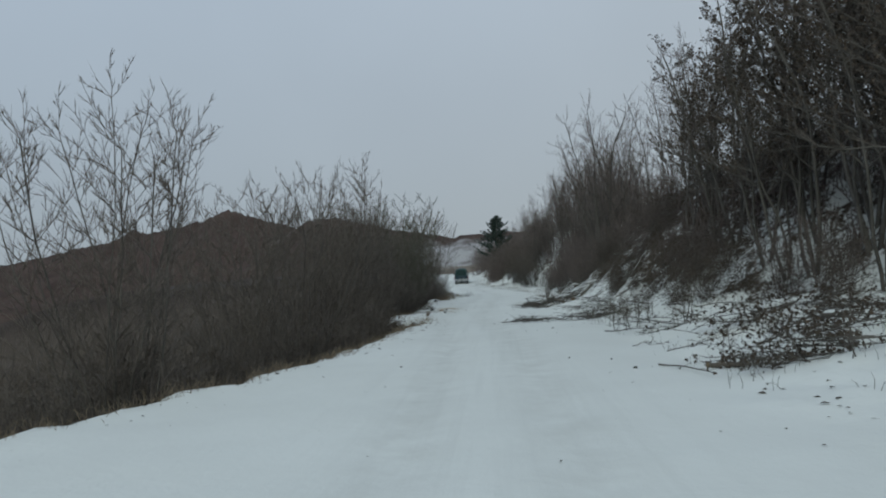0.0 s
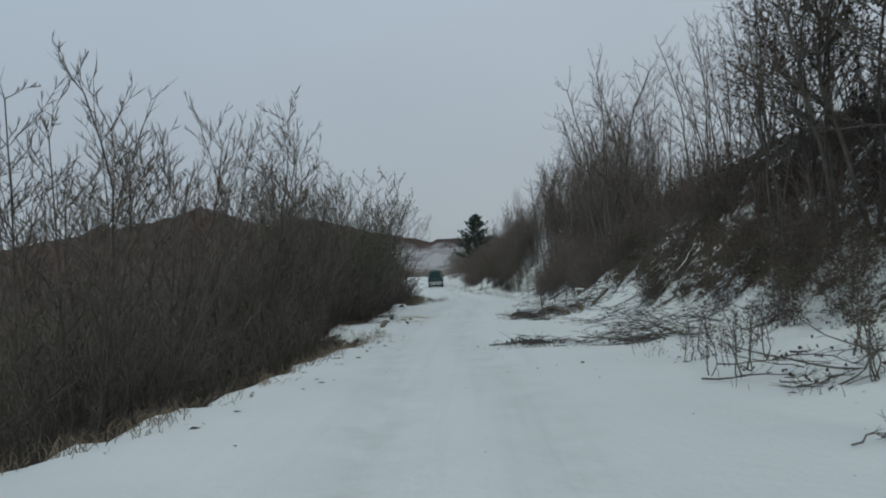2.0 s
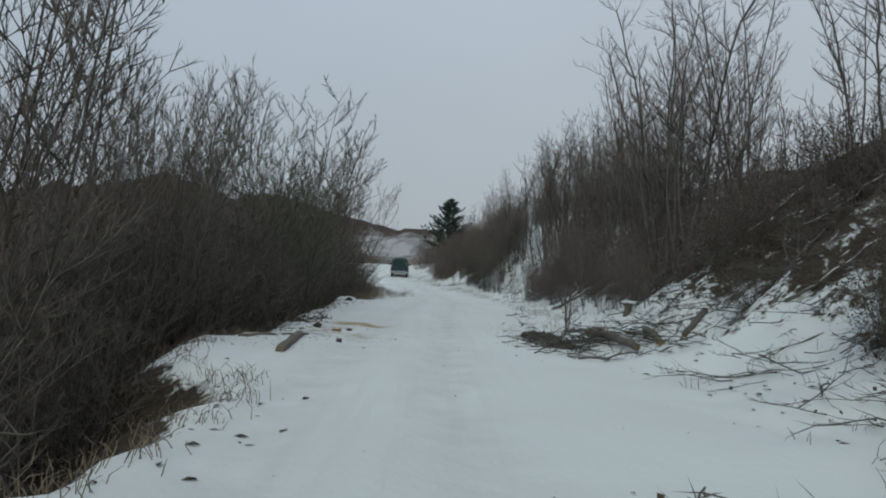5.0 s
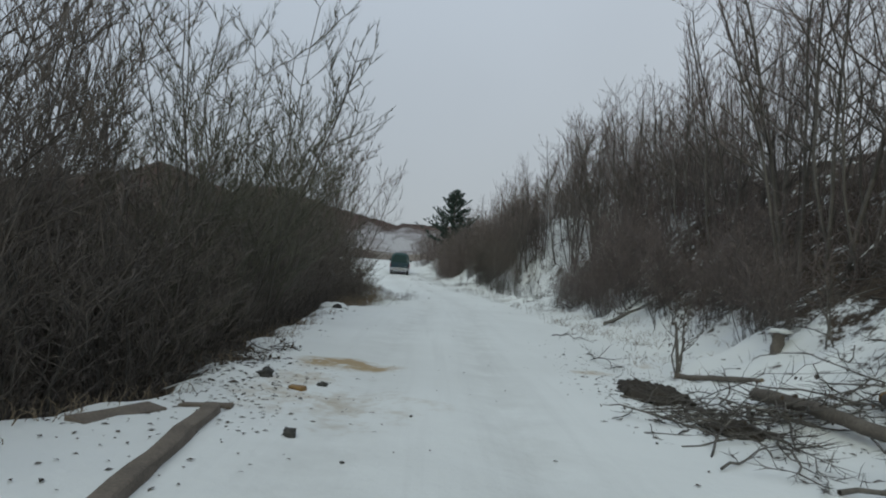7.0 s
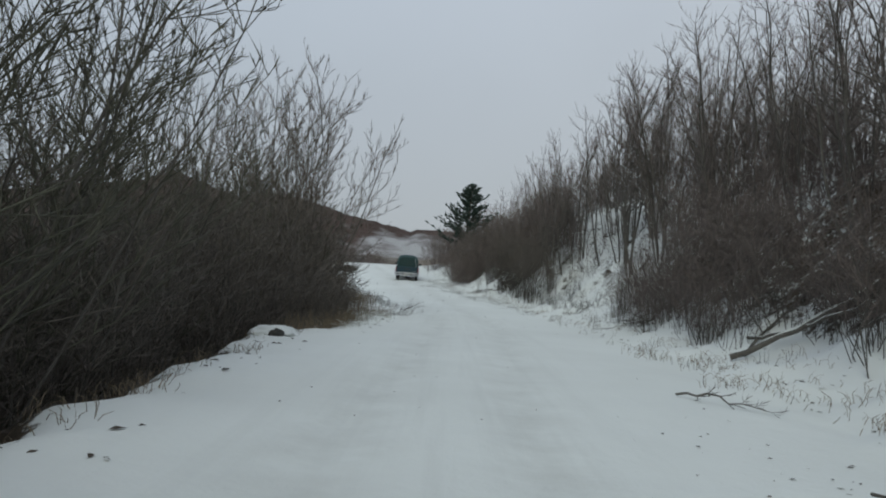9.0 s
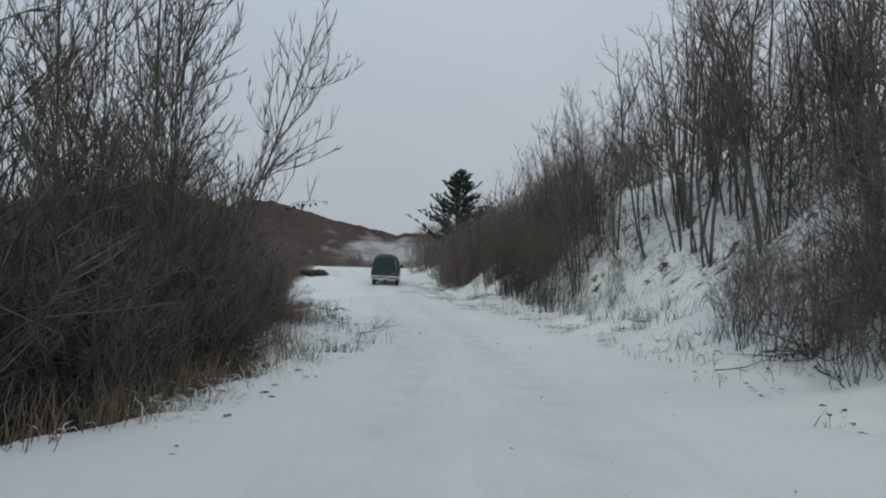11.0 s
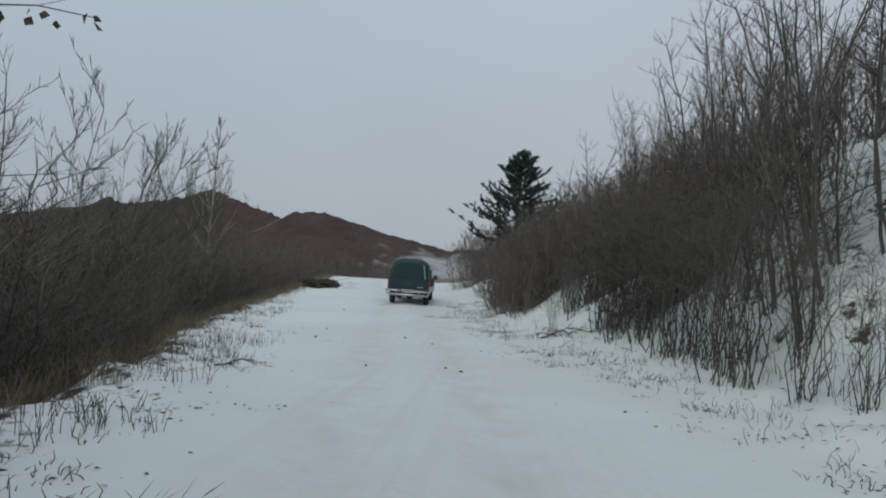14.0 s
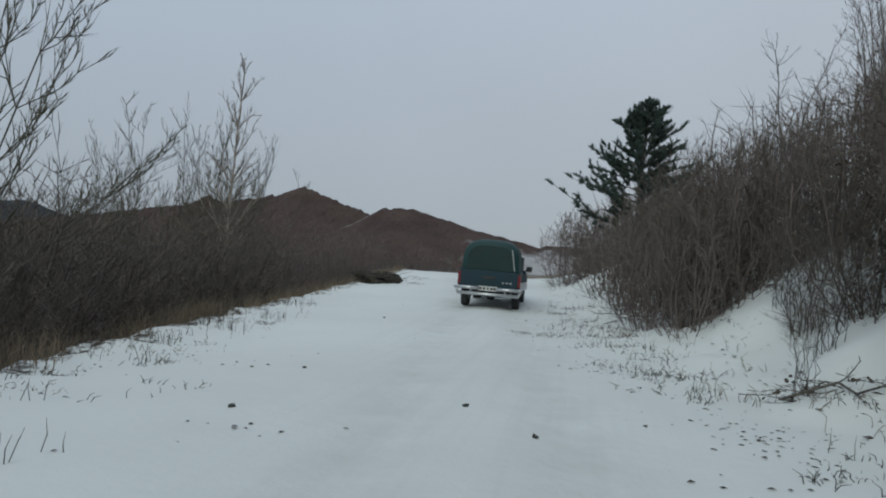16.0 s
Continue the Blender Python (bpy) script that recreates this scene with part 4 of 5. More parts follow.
for x, y, size, turn in ((0.75, 80.6, 0.85, 0), (1.3, 79.0, 0.95, 70), (1.75, 77.5, 0.9, 150), (2.3, 76.4, 0.85, 220), (2.2, 78.6, 1.0, 290), (3.0, 77.2, 1.0, 30), (1.3, 81.4, 1.0, 110), (2.1, 80.8, 1.1, 190), (1.5, 76.4, 0.6, 250), (3.7, 75.6, 0.9, 60),
                         (3.25, 72.9, 0.9, 10), (3.9, 72.2, 1.05, 130), (4.3, 73.6, 1.0, 240), (2.75, 73.7, 0.62, 300), (3.3, 74.6, 0.9, 25)):
    brown_bush[int(turn) % 3].at(x, y, size, turn, 0.05, group="bushes round the pine")
# a belt of upright saplings along the foot of the bank
for k in range(15):
    t = k / 14
    whips[k % 2].at(2.9 + 1.2 * t + rng.uniform(-0.1, 0.6), 70.6 - 6.2 * t + rng.uniform(-0.3, 0.3), rng.uniform(0.62, 0.95), rng.uniform(0, PI2), group="saplings on the bank")
for x, y, size in ((2.0, 71.3, 0.30), (2.6, 72.4, 0.42), (3.1, 72.9, 0.46), (2.6, 74.5, 0.4), (5.2, 52.2, 0.6), (6.4, 54.6, 0.45), (4.75, 62.4, 0.5), (5.3, 60.9, 0.5), (4.5, 63.4, 0.66), (4.95, 64.6, 0.6)):
    whips[0].at(x, y, size, 30 * x, group="saplings on the bank")
shrub = Kind(lambda: bare_tree(81, 2.5, 2, 0.35, TWIG_BROWN, BARK_DARK, 0.036, "small dark crooked tree among the cut brush", 4, 2.2, 0.3, 0.03, 1.2, 0.004, (-0.3, 0), 0.14, 90, 1.1))
for x, y, size, turn in ((5.2, 16.2, 0.42, 60), (5.5, 17.0, 0.5, 200), (4.3, 17.8, 0.26, 0), (4.6, 18.3, 0.3, 90), (4.0, 18.6, 0.3, 150), (3.9, 17.4, 0.34, 100), (4.2, 17.2, 0.4, 30), (4.5, 17.6, 0.42, 220), (4.4, 18.8, 0.36, 310), (4.8, 17.9, 0.38, 70), (5.0, 18.8, 0.34, 170), (4.9, 15.6, 0.34, 10), (5.4, 9.7, 0.3, 40), (4.6, 11.6, 0.3, 280), (6.4, 15.2, 0.45, 310)):
    shrub.at(x, y, size, turn, group="small shrubs in the verge snow")
shrub.at(5.2, 33.4, 0.6, 20)
shrub.at(5.9, 31.8, 0.55, 90)
shrub.at(6.6, 33.0, 0.6, 200)
shrub.at(6.4, 29.6, 0.6, 310)
shrub.at(7.4, 31.0, 0.7, 40)
shrub.at(3.72, 34.6, 0.65, 250)
# bushes behind the crest, and in the dip to its left
for k in range(26):
    y = rng.uniform(106, 150)
    distant.at(-0.19 * (y - 45) - 3.5 - abs(rng.gauss(0, 9)), y, rng.uniform(0.8, 1.3))
for k in range(60):
    y = rng.uniform(112, 175)
    distant.at(-0.16 * (y - 45) + rng.uniform(-16, 6), y, rng.uniform(0.35, 0.8))
for rest in (distant, back_low, back_high):
    rest.finish()


def arching_sapling(a, b, tip, seed, label):
    """A long thin stem that arches over and hangs its last leaves."""
    rg = random.Random(seed)
    p0 = Vector((*a, float(height(*a)) - 0.1))
    p1 = Vector((*b, tip + 0.1))
    thick, thin, tips, nodes, last = [], [], [], [], p0
    top = Vector((a[0] * 0.75 + b[0] * 0.25, a[1] * 0.75 + b[1] * 0.25, tip + 0.3))
    n = 12
    for i in range(1, n + 1):
        t = i / n
        q = p0 * (1 - t) ** 2 + top * 2 * t * (1 - t) + p1 * t * t
        thick.append((*last, *q, 0.022 * (1 - 0.8 * (i - 1) / n), 0.022 * (1 - 0.8 * i / n)))
        nodes.append((q, (q - last).normalized(), 0.015 * (1 - 0.7 * t)))
        last = q
    branching(rg, thick, thin, tips, nodes, 0.5, 0.006, 0.8, 0.6, -0.02, 0, 5, 0.1, 0.0035)
    pts = [nodes[-1][0].lerp(nodes[-4][0], rg.random()) + Vector((rg.gauss(0, 0.05), rg.gauss(0, 0.05), -0.02)) for _ in range(26)]
    return plant("sapling", thick, thin, tips, BARK_GREY, TWIG_BROWN, label, "sapling", leaf_cards(rg, pts, 0.09))


arching_sapling((-5.5, 57.6), (-2.78, 59.2), 3.0, 3, "thin arching sapling with last leaves at its tip")


# ---------------------------------------------------------------- the pickup
PAINT = material("dark_teal_paint", (0.008, 0.043, 0.044), 0.6, second=(0.007, 0.036, 0.038), scale=1.5, fine=30, bump=0.03)
PAINT_BLUE = material("dark_blue_paint", (0.006, 0.030, 0.044), 0.75, second=(0.005, 0.025, 0.037), scale=1.5, fine=30, bump=0.03)
SILVER = material("silver_paint", (0.42, 0.43, 0.44), 0.4, second=(0.30, 0.30, 0.31), scale=2, fine=20, bump=0.05)
CHROME = material("dull_chrome", (0.62, 0.63, 0.64), 0.32, 0.85, second=(0.45, 0.46, 0.47), scale=5, fine=40, bump=0.05)
RUBBER = material("rubber", (0.022, 0.022, 0.023), 0.85, second=(0.045, 0.045, 0.046), scale=8, fine=50)
TINTED = material("tinted_glass", (0.009, 0.036, 0.034), 0.25, second=(0.012, 0.026, 0.026), bump=0.0)
RED_LENS = material("red_lens", (0.17, 0.010, 0.016), 0.3, second=(0.12, 0.008, 0.012), bump=0.0)
PLATE = material("white_plate", (0.62, 0.63, 0.62), 0.5, second=(0.5, 0.5, 0.5))
BLACK = material("black_plastic", (0.02, 0.02, 0.02), 0.6, second=(0.03, 0.03, 0.03))


def box(bm, x0, x1, y0, y1, z0, z1, bevel=0.0, segs=2):
    g = bmesh.ops.create_cube(bm, size=1.0, matrix=Matrix.LocRotScale(((x0 + x1) / 2, (y0 + y1) / 2, (z0 + z1) / 2), None, (x1 - x0, y1 - y0, z1 - z0)))
    if bevel:
        e = {e for v in g["verts"] for e in v.link_edges}
        bmesh.ops.bevel(bm, geom=list(e), offset=bevel, segments=segs, affect="EDGES", profile=0.6)
    return g


def loft(bm, sections):
    """A body through closed sections of equal length, capped at both ends."""
    rings = [[bm.verts.new(p) for p in sec] for sec in sections]
    n = len(rings[0])
    for a, b in zip(rings, rings[1:]):
        for i in range(n):
            bm.faces.new((a[i], a[(i + 1) % n], b[(i + 1) % n], b[i]))
    bm.faces.new(rings[0])
    bm.faces.new(rings[-1][::-1])


def rod(bm, a, b, r, sides=10):
    a, b = Vector(a), Vector(b)
    bmesh.ops.create_cone(bm, cap_ends=True, segments=sides, radius1=r, radius2=r, depth=(b - a).length,
                          matrix=Matrix.Translation((a + b) / 2) @ (b - a).to_track_quat("Z", "Y").to_matrix().to_4x4())


def arch(w, h, low, y, n=12, power=3.4):
    """A cross section, flat below and rounded above, w wide at its foot, in the plane y."""
    pts = [(-w / 2, y, low), ]
    for i in range(n + 1):
        a = math.pi * (1 - i / n)
        c, s = math.cos(a), math.sin(a)
        pts.append((0.5 * w * 0.93 * math.copysign(abs(c) ** (2 / power), c), y, low + h * 0.12 + h * 0.88 * abs(s) ** (2 / power)))
    pts.append((w / 2, y, low))
    return pts


def pickup(m):
    car = new("pickup_truck")
    car.matrix_basis = m
    # load bed and cab, the tail at y = 0 and the nose at y = 4.75
    bm = bmesh.new()
    box(bm, -0.83, 0.83, 0.06, 4.72, 0.50, 0.98, 0.05)
    part("body", bm, PAINT_BLUE, car, "dark blue lower body")
    bm = bmesh.new()
    box(bm, -0.77, 0.77, 0.0, 0.07, 0.56, 1.02, 0.025)
    gate = part("tailgate", bm, PAINT_BLUE, car)
    bm = bmesh.new()
    box(bm, -0.16, 0.16, -0.02, 0.0, 0.80, 0.87, 0.008)
    part("handle", bm, BLACK, gate)
    for i, x in enumerate((0.35, 0.45, 0.55)):
        bm = bmesh.new()
        box(bm, x, x + 0.06, -0.006, 0.004, 0.70, 0.735)
        part("badge", bm, SILVER, gate, "small silver bar of unreadable lettering")
    bm = bmesh.new()
    box(bm, -0.80, 0.80, 3.45, 4.70, 0.92, 1.10, 0.06)
    part("bonnet", bm, PAINT_BLUE, car)
    for side in (-1, 1):
        bm = bmesh.new()
        a, b = sorted((side * 0.832, side * 0.845))
        box(bm, a, b, 0.10, 4.65, 0.52, 0.76, 0.004, 1)
        part("side_panel", bm, SILVER, car, "pale silver lower side panel")
    bm = bmesh.new()
    loft(bm, [arch(1.58, 0.70, 0.97, 1.95), arch(1.58, 0.72, 0.97, 2.2), arch(1.58, 0.72, 0.97, 2.9), arch(1.60, 0.30, 0.97, 3.55)])
    cab = part("cab", bm, PAINT_BLUE, car, smooth=True)
    for side in (-1, 1):
        bm = bmesh.new()
        a, b = sorted((side * 0.70, side * 0.765))
        box(bm, a, b, 2.15, 2.95, 1.12, 1.50, 0.02)
        part("side_window", bm, TINTED, cab)
        bm = bmesh.new()
        a, b = sorted((side * 0.84, side * 1.02))
        box(bm, a, b, 3.0, 3.09, 1.08, 1.25, 0.03)
        rod(bm, (side * 0.76, 3.08, 1.10), (side * 0.9, 3.05, 1.14), 0.02, 6)
        part("mirror", bm, BLACK, car, "black door mirror")
    # canopy over the bed
    bm = bmesh.new()
    loft(bm, [arch(1.62, 0.80, 0.97, 0.06), arch(1.65, 0.88, 0.97, 0.22), arch(1.66, 0.92, 0.97, 0.7), arch(1.66, 0.92, 0.97, 1.7), arch(1.64, 0.88, 0.97, 2.0)])
    top = part("canopy", bm, PAINT, car, "dark green rounded canopy over the bed", smooth=True)
    bm = bmesh.new()
    loft(bm, [arch(1.36, 0.66, 1.03, 0.048), arch(1.36, 0.66, 1.03, 0.12)])
    hatch = part("rear_window", bm, TINTED, top, "dark tinted rear window")
    bm = bmesh.new()
    rod(bm, (0.66, 0.045, 1.06), (0.56, 0.045, 1.62), 0.017, 8)
    part("strut", bm, SILVER, top, "pale strut beside the rear window")
    for side in (-1, 1):
        bm = bmesh.new()
        a, b = sorted((side * 0.70, side * 0.842))
        box(bm, a, b, 0.02, 0.12, 0.62, 0.96, 0.015)
        part("tail_light", bm, RED_LENS, car, "red tail light")
        bm = bmesh.new()
        rod(bm, (side * 0.46, 0.0, 0.47), (side * 0.46, -0.10, 0.47), 0.025, 8)
        rod(bm, (side * 0.46, -0.08, 0.36), (side * 0.46, -0.10, 0.58), 0.022, 8)
        part("bumper_bracket", bm, CHROME, car)
    bm = bmesh.new()
    rod(bm, (-0.90, 0.05, 0.54), (-0.80, -0.10, 0.54), 0.045, 12)
    rod(bm, (-0.82, -0.10, 0.54), (-0.22, -0.11, 0.54), 0.045, 12)
    rod(bm, (0.22, -0.11, 0.54), (0.82, -0.10, 0.54), 0.045, 12)
    rod(bm, (0.80, -0.10, 0.54), (0.90, 0.05, 0.54), 0.045, 12)
    rod(bm, (-0.82, -0.10, 0.39), (0.82, -0.10, 0.39), 0.045, 12)
    rod(bm, (-0.90, 0.02, 0.54), (-0.80, -0.09, 0.39), 0.035, 10)
    rod(bm, (0.90, 0.02, 0.54), (0.80, -0.09, 0.39), 0.035, 10)
    part("bumper", bm, CHROME, car, "dull chrome double-tube rear bumper", smooth=True)
    bm = bmesh.new()
    box(bm, -0.26, 0.26, -0.12, -0.10, 0.48, 0.60, 0.006)
    plate = part("number_plate", bm, PLATE, car, "white number plate")
    for x in (-0.19, -0.10, 0.0, 0.10, 0.18):
        bm = bmesh.new()
        box(bm, x - 0.03, x + 0.03, -0.124, -0.121, 0.51, 0.57)
        part("bar", bm, BLACK, plate)
    bm = bmesh.new()
    rod(bm, (-0.62, 0.95, 0.34), (0.62, 0.95, 0.34), 0.05)
    bmesh.ops.create_uvsphere(bm, u_segments=12, v_segments=8, radius=0.14, matrix=pose(0, 0.95, 0.34))
    part("axle", bm, BLACK, car)
    bm = bmesh.new()
    box(bm, -0.55, 0.55, 0.3, 4.2, 0.40, 0.52, 0.03)
    part("chassis", bm, BLACK, car)
    for y in (0.95, 3.85):
        for side in (-1, 1):
            bm = bmesh.new()
            n, prof = 28, ((0.335, -0.10), (0.36, -0.07), (0.365, 0.0), (0.36, 0.07), (0.335, 0.10), (0.22, 0.095), (0.22, -0.095))
            rings = [[bm.verts.new((w, r * math.cos(k * 2 * math.pi / n), r * math.sin(k * 2 * math.pi / n))) for r, w in prof] for k in range(n)]
            for k in range(n):
                for j in range(len(prof)):
                    a, b = rings[k], rings[(k + 1) % n]
                    bm.faces.new((a[j], a[(j + 1) % len(prof)], b[(j + 1) % len(prof)], b[j]))
            wheel = part("tyre", bm, RUBBER, car, "dark snowy tyre", smooth=True)
            wheel.matrix_basis = pose(side * 0.70, y, 0.355)
            bm = bmesh.new()
            bmesh.ops.create_cone(bm, cap_ends=True, segments=20, radius1=0.22, radius2=0.19, depth=0.14, matrix=pose(0, 0, 0, 0, 90 * side, 0))
            part("rim", bm, SILVER, wheel, "grey steel rim")
    return tagged(car, "dark green pickup with canopy and chrome tube bumper on the track", "pickup truck")


TX, TY = -2.72, 80.6
pickup(pose(TX, TY, float(height(TX, TY)) + 0.0, 1.5, 0, 2) @ Matrix.Diagonal((0.96, 0.96, 0.96, 1)))


# ---------------------------------------------------------------- timber, brush and clutter
def lump(name, x, y, sx, sy, sz, mat, label, category, seed, sink=0.25, rough=0.18, levels=3, grain=0.0):
    """An uneven rounded lump that sits in the ground."""
    bm = bmesh.new()
    bmesh.ops.create_icosphere(bm, subdivisions=levels, radius=1.0)
    for v in bm.verts:
        k = 1 + rough * noise.noise(v.co * 1.6 + Vector((seed * 3.1, 0, 0))) * 2 + rough * noise.noise(v.co * 4.0 + Vector((seed, 5, 0))) + 0.5 * rough * noise.noise(v.co * 9.0 + Vector((seed, 0, 7)))
        v.co = Vector((v.co.x * sx, v.co.y * sy, v.co.z * sz)) * k
        if grain:
            v.co.z += grain * (noise.noise(v.co * 6.0 + Vector((seed, 2, 9))) + 0.7 * noise.noise(v.co * 15.0))
            v.co.x += grain * 0.8 * noise.noise(v.co * 8.0 + Vector((4, seed, 1)))
    ob = part(name, bm, mat, smooth=True)
    ob.matrix_basis = pose(x, y, float(height(x, y)) + sz * (1 - sink) * 0.5, 0, 0, seed * 47)
    return tagged(ob, label, category)


def log(a, b, r, label, name="log", lift=(0.0, 0.0), cut=WOOD_OLD, seed=1, bend=0.0):
    """A felled trunk with a pale sawn face at either end."""
    rg = random.Random(seed)
    pa = Vector((*a, float(height(*a)) + r * 0.75 + lift[0]))
    pb = Vector((*b, float(height(*b)) + r * 0.75 + lift[1]))
    d = (pb - pa)
    n, sides = 9, 12
    u = d.cross(Vector((0, 0, 1))).normalized()
    w = u.cross(d).normalized()
    bm = bmesh.new()
    rings = []
    for i in range(n + 1):
        c = pa + d * i / n + (u + w) * bend * math.sin(math.pi * i / n) + u * rg.gauss(0, 0.012) + w * rg.gauss(0, 0.008)
        rr = r * (1 - 0.12 * i / n) * rg.uniform(0.95, 1.05)
        rings.append([bm.verts.new(c + (u * math.cos(k * 2 * math.pi / sides) + w * math.sin(k * 2 * math.pi / sides)) * rr * (1 + 0.05 * math.sin(3 * k + seed))) for k in range(sides)])
    for p, q in zip(rings, rings[1:]):
        for k in range(sides):
            bm.faces.new((p[k], p[(k + 1) % sides], q[(k + 1) % sides], q[k]))
    ob = new(name)
    part("bark", bm, LOG_BARK, ob, smooth=True)
    for c, sgn in ((pa, -1), (pb, 1)):
        bm = bmesh.new()
        bmesh.ops.create_cone(bm, cap_ends=True, segments=14, radius1=r * (1.0 if sgn < 0 else 0.88), radius2=r * (1.0 if sgn < 0 else 0.88) * 0.98, depth=0.02, matrix=Matrix.Translation(c + d.normalized() * sgn * 0.005) @ d.to_track_quat("Z", "Y").to_matrix().to_4x4())
        part("cut_end", bm, cut, ob, "fresh orange sawn end" if cut is WOOD_CUT else "")
    return tagged(ob, label, "log")


def plank(a, b, w, h, label, name="timber_beam", tilt=0, mat=WOOD_GREY):
    pa, pb = Vector((*a, float(height(*a)))), Vector((*b, float(height(*b))))
    d = pb - pa
    bm = bmesh.new()
    box(bm, -w / 2, w / 2, -d.length / 2, d.length / 2, 0, h, 0.01, 1)
    bmesh.ops.subdivide_edges(bm, edges=[e for e in bm.edges if abs(e.verts[0].co.y - e.verts[1].co.y) > d.length * 0.8], cuts=7)
    for v in bm.verts:
        v.co += Vector((0.008 * math.sin(7 * v.co.y + v.co.z * 30), 0, 0.006 * math.sin(5 * v.co.y)))
    ob = part(name, bm, mat)
    ob.matrix_basis = Matrix.Translation((pa + pb) / 2 + Vector((0, 0, -0.02))) @ pose(0, 0, 0, math.degrees(math.asin(d.z / d.length)), tilt, math.degrees(math.atan2(-d.x, d.y)))
    return tagged(ob, label, "timber")


def lying_branch(a, b, r, seed, label, name="fallen_branch", twigs=1.7, rise=0.08, reach=0.2, mat=BARK_DARK):
    """A branch on the ground with its side twigs."""
    rg = random.Random(seed)
    pa, pb = Vector(a), Vector(b)
    n = 8
    thick, thin, tips, nodes, last = [], [], [], [], None
    L = (pb - pa).length
    for i in range(n + 1):
        q = pa.lerp(pb, i / n) + Vector((rg.gauss(0, 0.022 * L), rg.gauss(0, 0.022 * L)))
        p = Vector((q.x, q.y, float(height(q.x, q.y)) + r + rise * rg.random() * (0.3 + math.sin(math.pi * i / n))))
        if last is not None:
            thick.append((*last, *p, r * (1 - 0.75 * (i - 1) / n), r * (1 - 0.75 * i / n)))
            nodes.append((p.copy(), (p - last).normalized(), r * (1 - 0.75 * i / n)))
        last = p
    branching(rg, thick, thin, tips, nodes, L * reach, r * 0.5, twigs, 0.8, 0.0, 1, 1, 0.12, max(0.003, r * 0.18))
    rows = thick + thin + tips
    out = []
    for s in rows:
        s = list(s)
        for k in (2, 5):
            s[k] = max(s[k], float(height(s[k - 2], s[k - 1])) - 0.004 + 0.016 * float(wobble(3.1 * s[k - 2], 3.1 * s[k - 1], 4)))
            s[k] = min(s[k], float(height(s[k - 2], s[k - 1])) + 0.5)
        out.append(tuple(s))
    v, f = rods(out, 5)
    return tagged(new(name, mesh_of(name, v, f, mats=[mat])), label, "branch")


def broken_stem(x, y):
    """A snapped stem with a short fork, standing in the snow."""
    p = Vector((x, y, float(height(x, y)) - 0.1))
    base = new("stump")
    for name, pts, r in (("trunk", [(0, 0, 0), (0.015, 0, 0.3), (-0.01, 0.02, 0.6), (-0.05, 0.02, 0.95)], 0.034), ("branch", [(0, 0, 0.28), (0.07, 0.03, 0.5), (0.1, 0.04, 0.72)], 0.018)):
        pts = [Vector(q) + p for q in pts]
        me = tube(pts, [r * (1 - 0.16 * i) for i in range(len(pts))])
        me.materials.append(BARK_DARK)
        part_mesh(name, me, base)
    return tagged(base, "dark broken stem standing in the snow", "stump")


def brush_pile(x, y, rx, ry, h, count, seed, label, leaves=0, turn=0.0, r=0.0095):
    """Cut branches heaped on the snow."""
    rg = random.Random(seed)
    thick, thin, tips = [], [], []
    for i in range(count):
        a = rg.gauss(radians(turn), 0.8)
        d = Vector((math.cos(a), math.sin(a), rg.gauss(0.02, 0.10)))
        if rg.random() < 0.5:
            d = -d
        c = Vector((x + rg.gauss(0, rx * 0.5), y + rg.gauss(0, ry * 0.5), 0))
        c.z = float(height(c.x, c.y)) + abs(rg.gauss(0, h * 0.45)) + 0.02
        ln = rg.uniform(0.3, 1.5) * min(1.0, rx)
        nodes = limb(rg, thick, c - d * ln / 2, d, ln, r * rg.uniform(0.5, 1.5), 6, 0.12, 0.0, 0.3)
        branching(rg, thick, thin, tips, nodes, ln * 0.3, 0.007, 1.7, 0.9, 0.02, 0, 1, 0.2, 0.0035)
    out = []
    for s in thick + thin + tips:
        s = list(s)
        for k in (2, 5):
            s[k] = max(s[k], float(height(s[k - 2], s[k - 1])) - 0.012 + 0.03 * float(wobble(3.1 * s[k - 2], 3.1 * s[k - 1], 4)))
        out.append(tuple(s))
    v, f = rods(out, 4)
    base = new("brush_pile")
    part_mesh("brushwood", mesh_of("brushwood", v, f, mats=[BARK_DARK]), base)["kind"] = "stuff"
    if leaves:
        pts = [Vector(rg.choice(tips)[3:6]) for _ in range(leaves)]
        for p in pts:
            p.z = max(p.z, float(height(p.x, p.y)) + 0.06)
        part_mesh("foliage", mesh_of("foliage", *leaf_cards(rg, pts, 0.05), mats=[DRY_LEAF], smooth=False), base, "withered dark leaves")
    return tagged(base, label, "brush pile")


plank((-1.5, 27.85), (-1.68, 30.15), 0.12, 0.10, "weathered square timber beam lying in the snow")
plank((-2.02, 30.36), (-1.58, 30.34), 0.10, 0.05, "short grey board across the end of the beam", "board")
plank((-2.45, 29.5), (-2.14, 30.2), 0.22, 0.05, "flat weathered slab half sunk in the snow", "board", 6)
plank((-1.32, 31.43), (-1.16, 31.34), 0.08, 0.06, "pale yellow block of split wood on the snow", "wood_block", 8, WOOD_CUT)
log((3.6, 32.0), (4.0, 30.15), 0.074, "felled bare log on the cut brush", lift=(0.06, 0.03), seed=2, bend=0.06)
log((4.48, 31.2), (4.40, 30.1), 0.072, "short log with a fresh orange cut", lift=(0.05, 0.0), cut=WOOD_CUT, seed=5, bend=0.06)
log((3.6, 34.3), (4.14, 33.0), 0.04, "thin log beside the small crooked tree", lift=(-0.01, -0.015), seed=8)
log((5.3, 30.6), (4.75, 30.0), 0.06, "dark log half hidden in the brush", lift=(0.02, 0.02), seed=9)
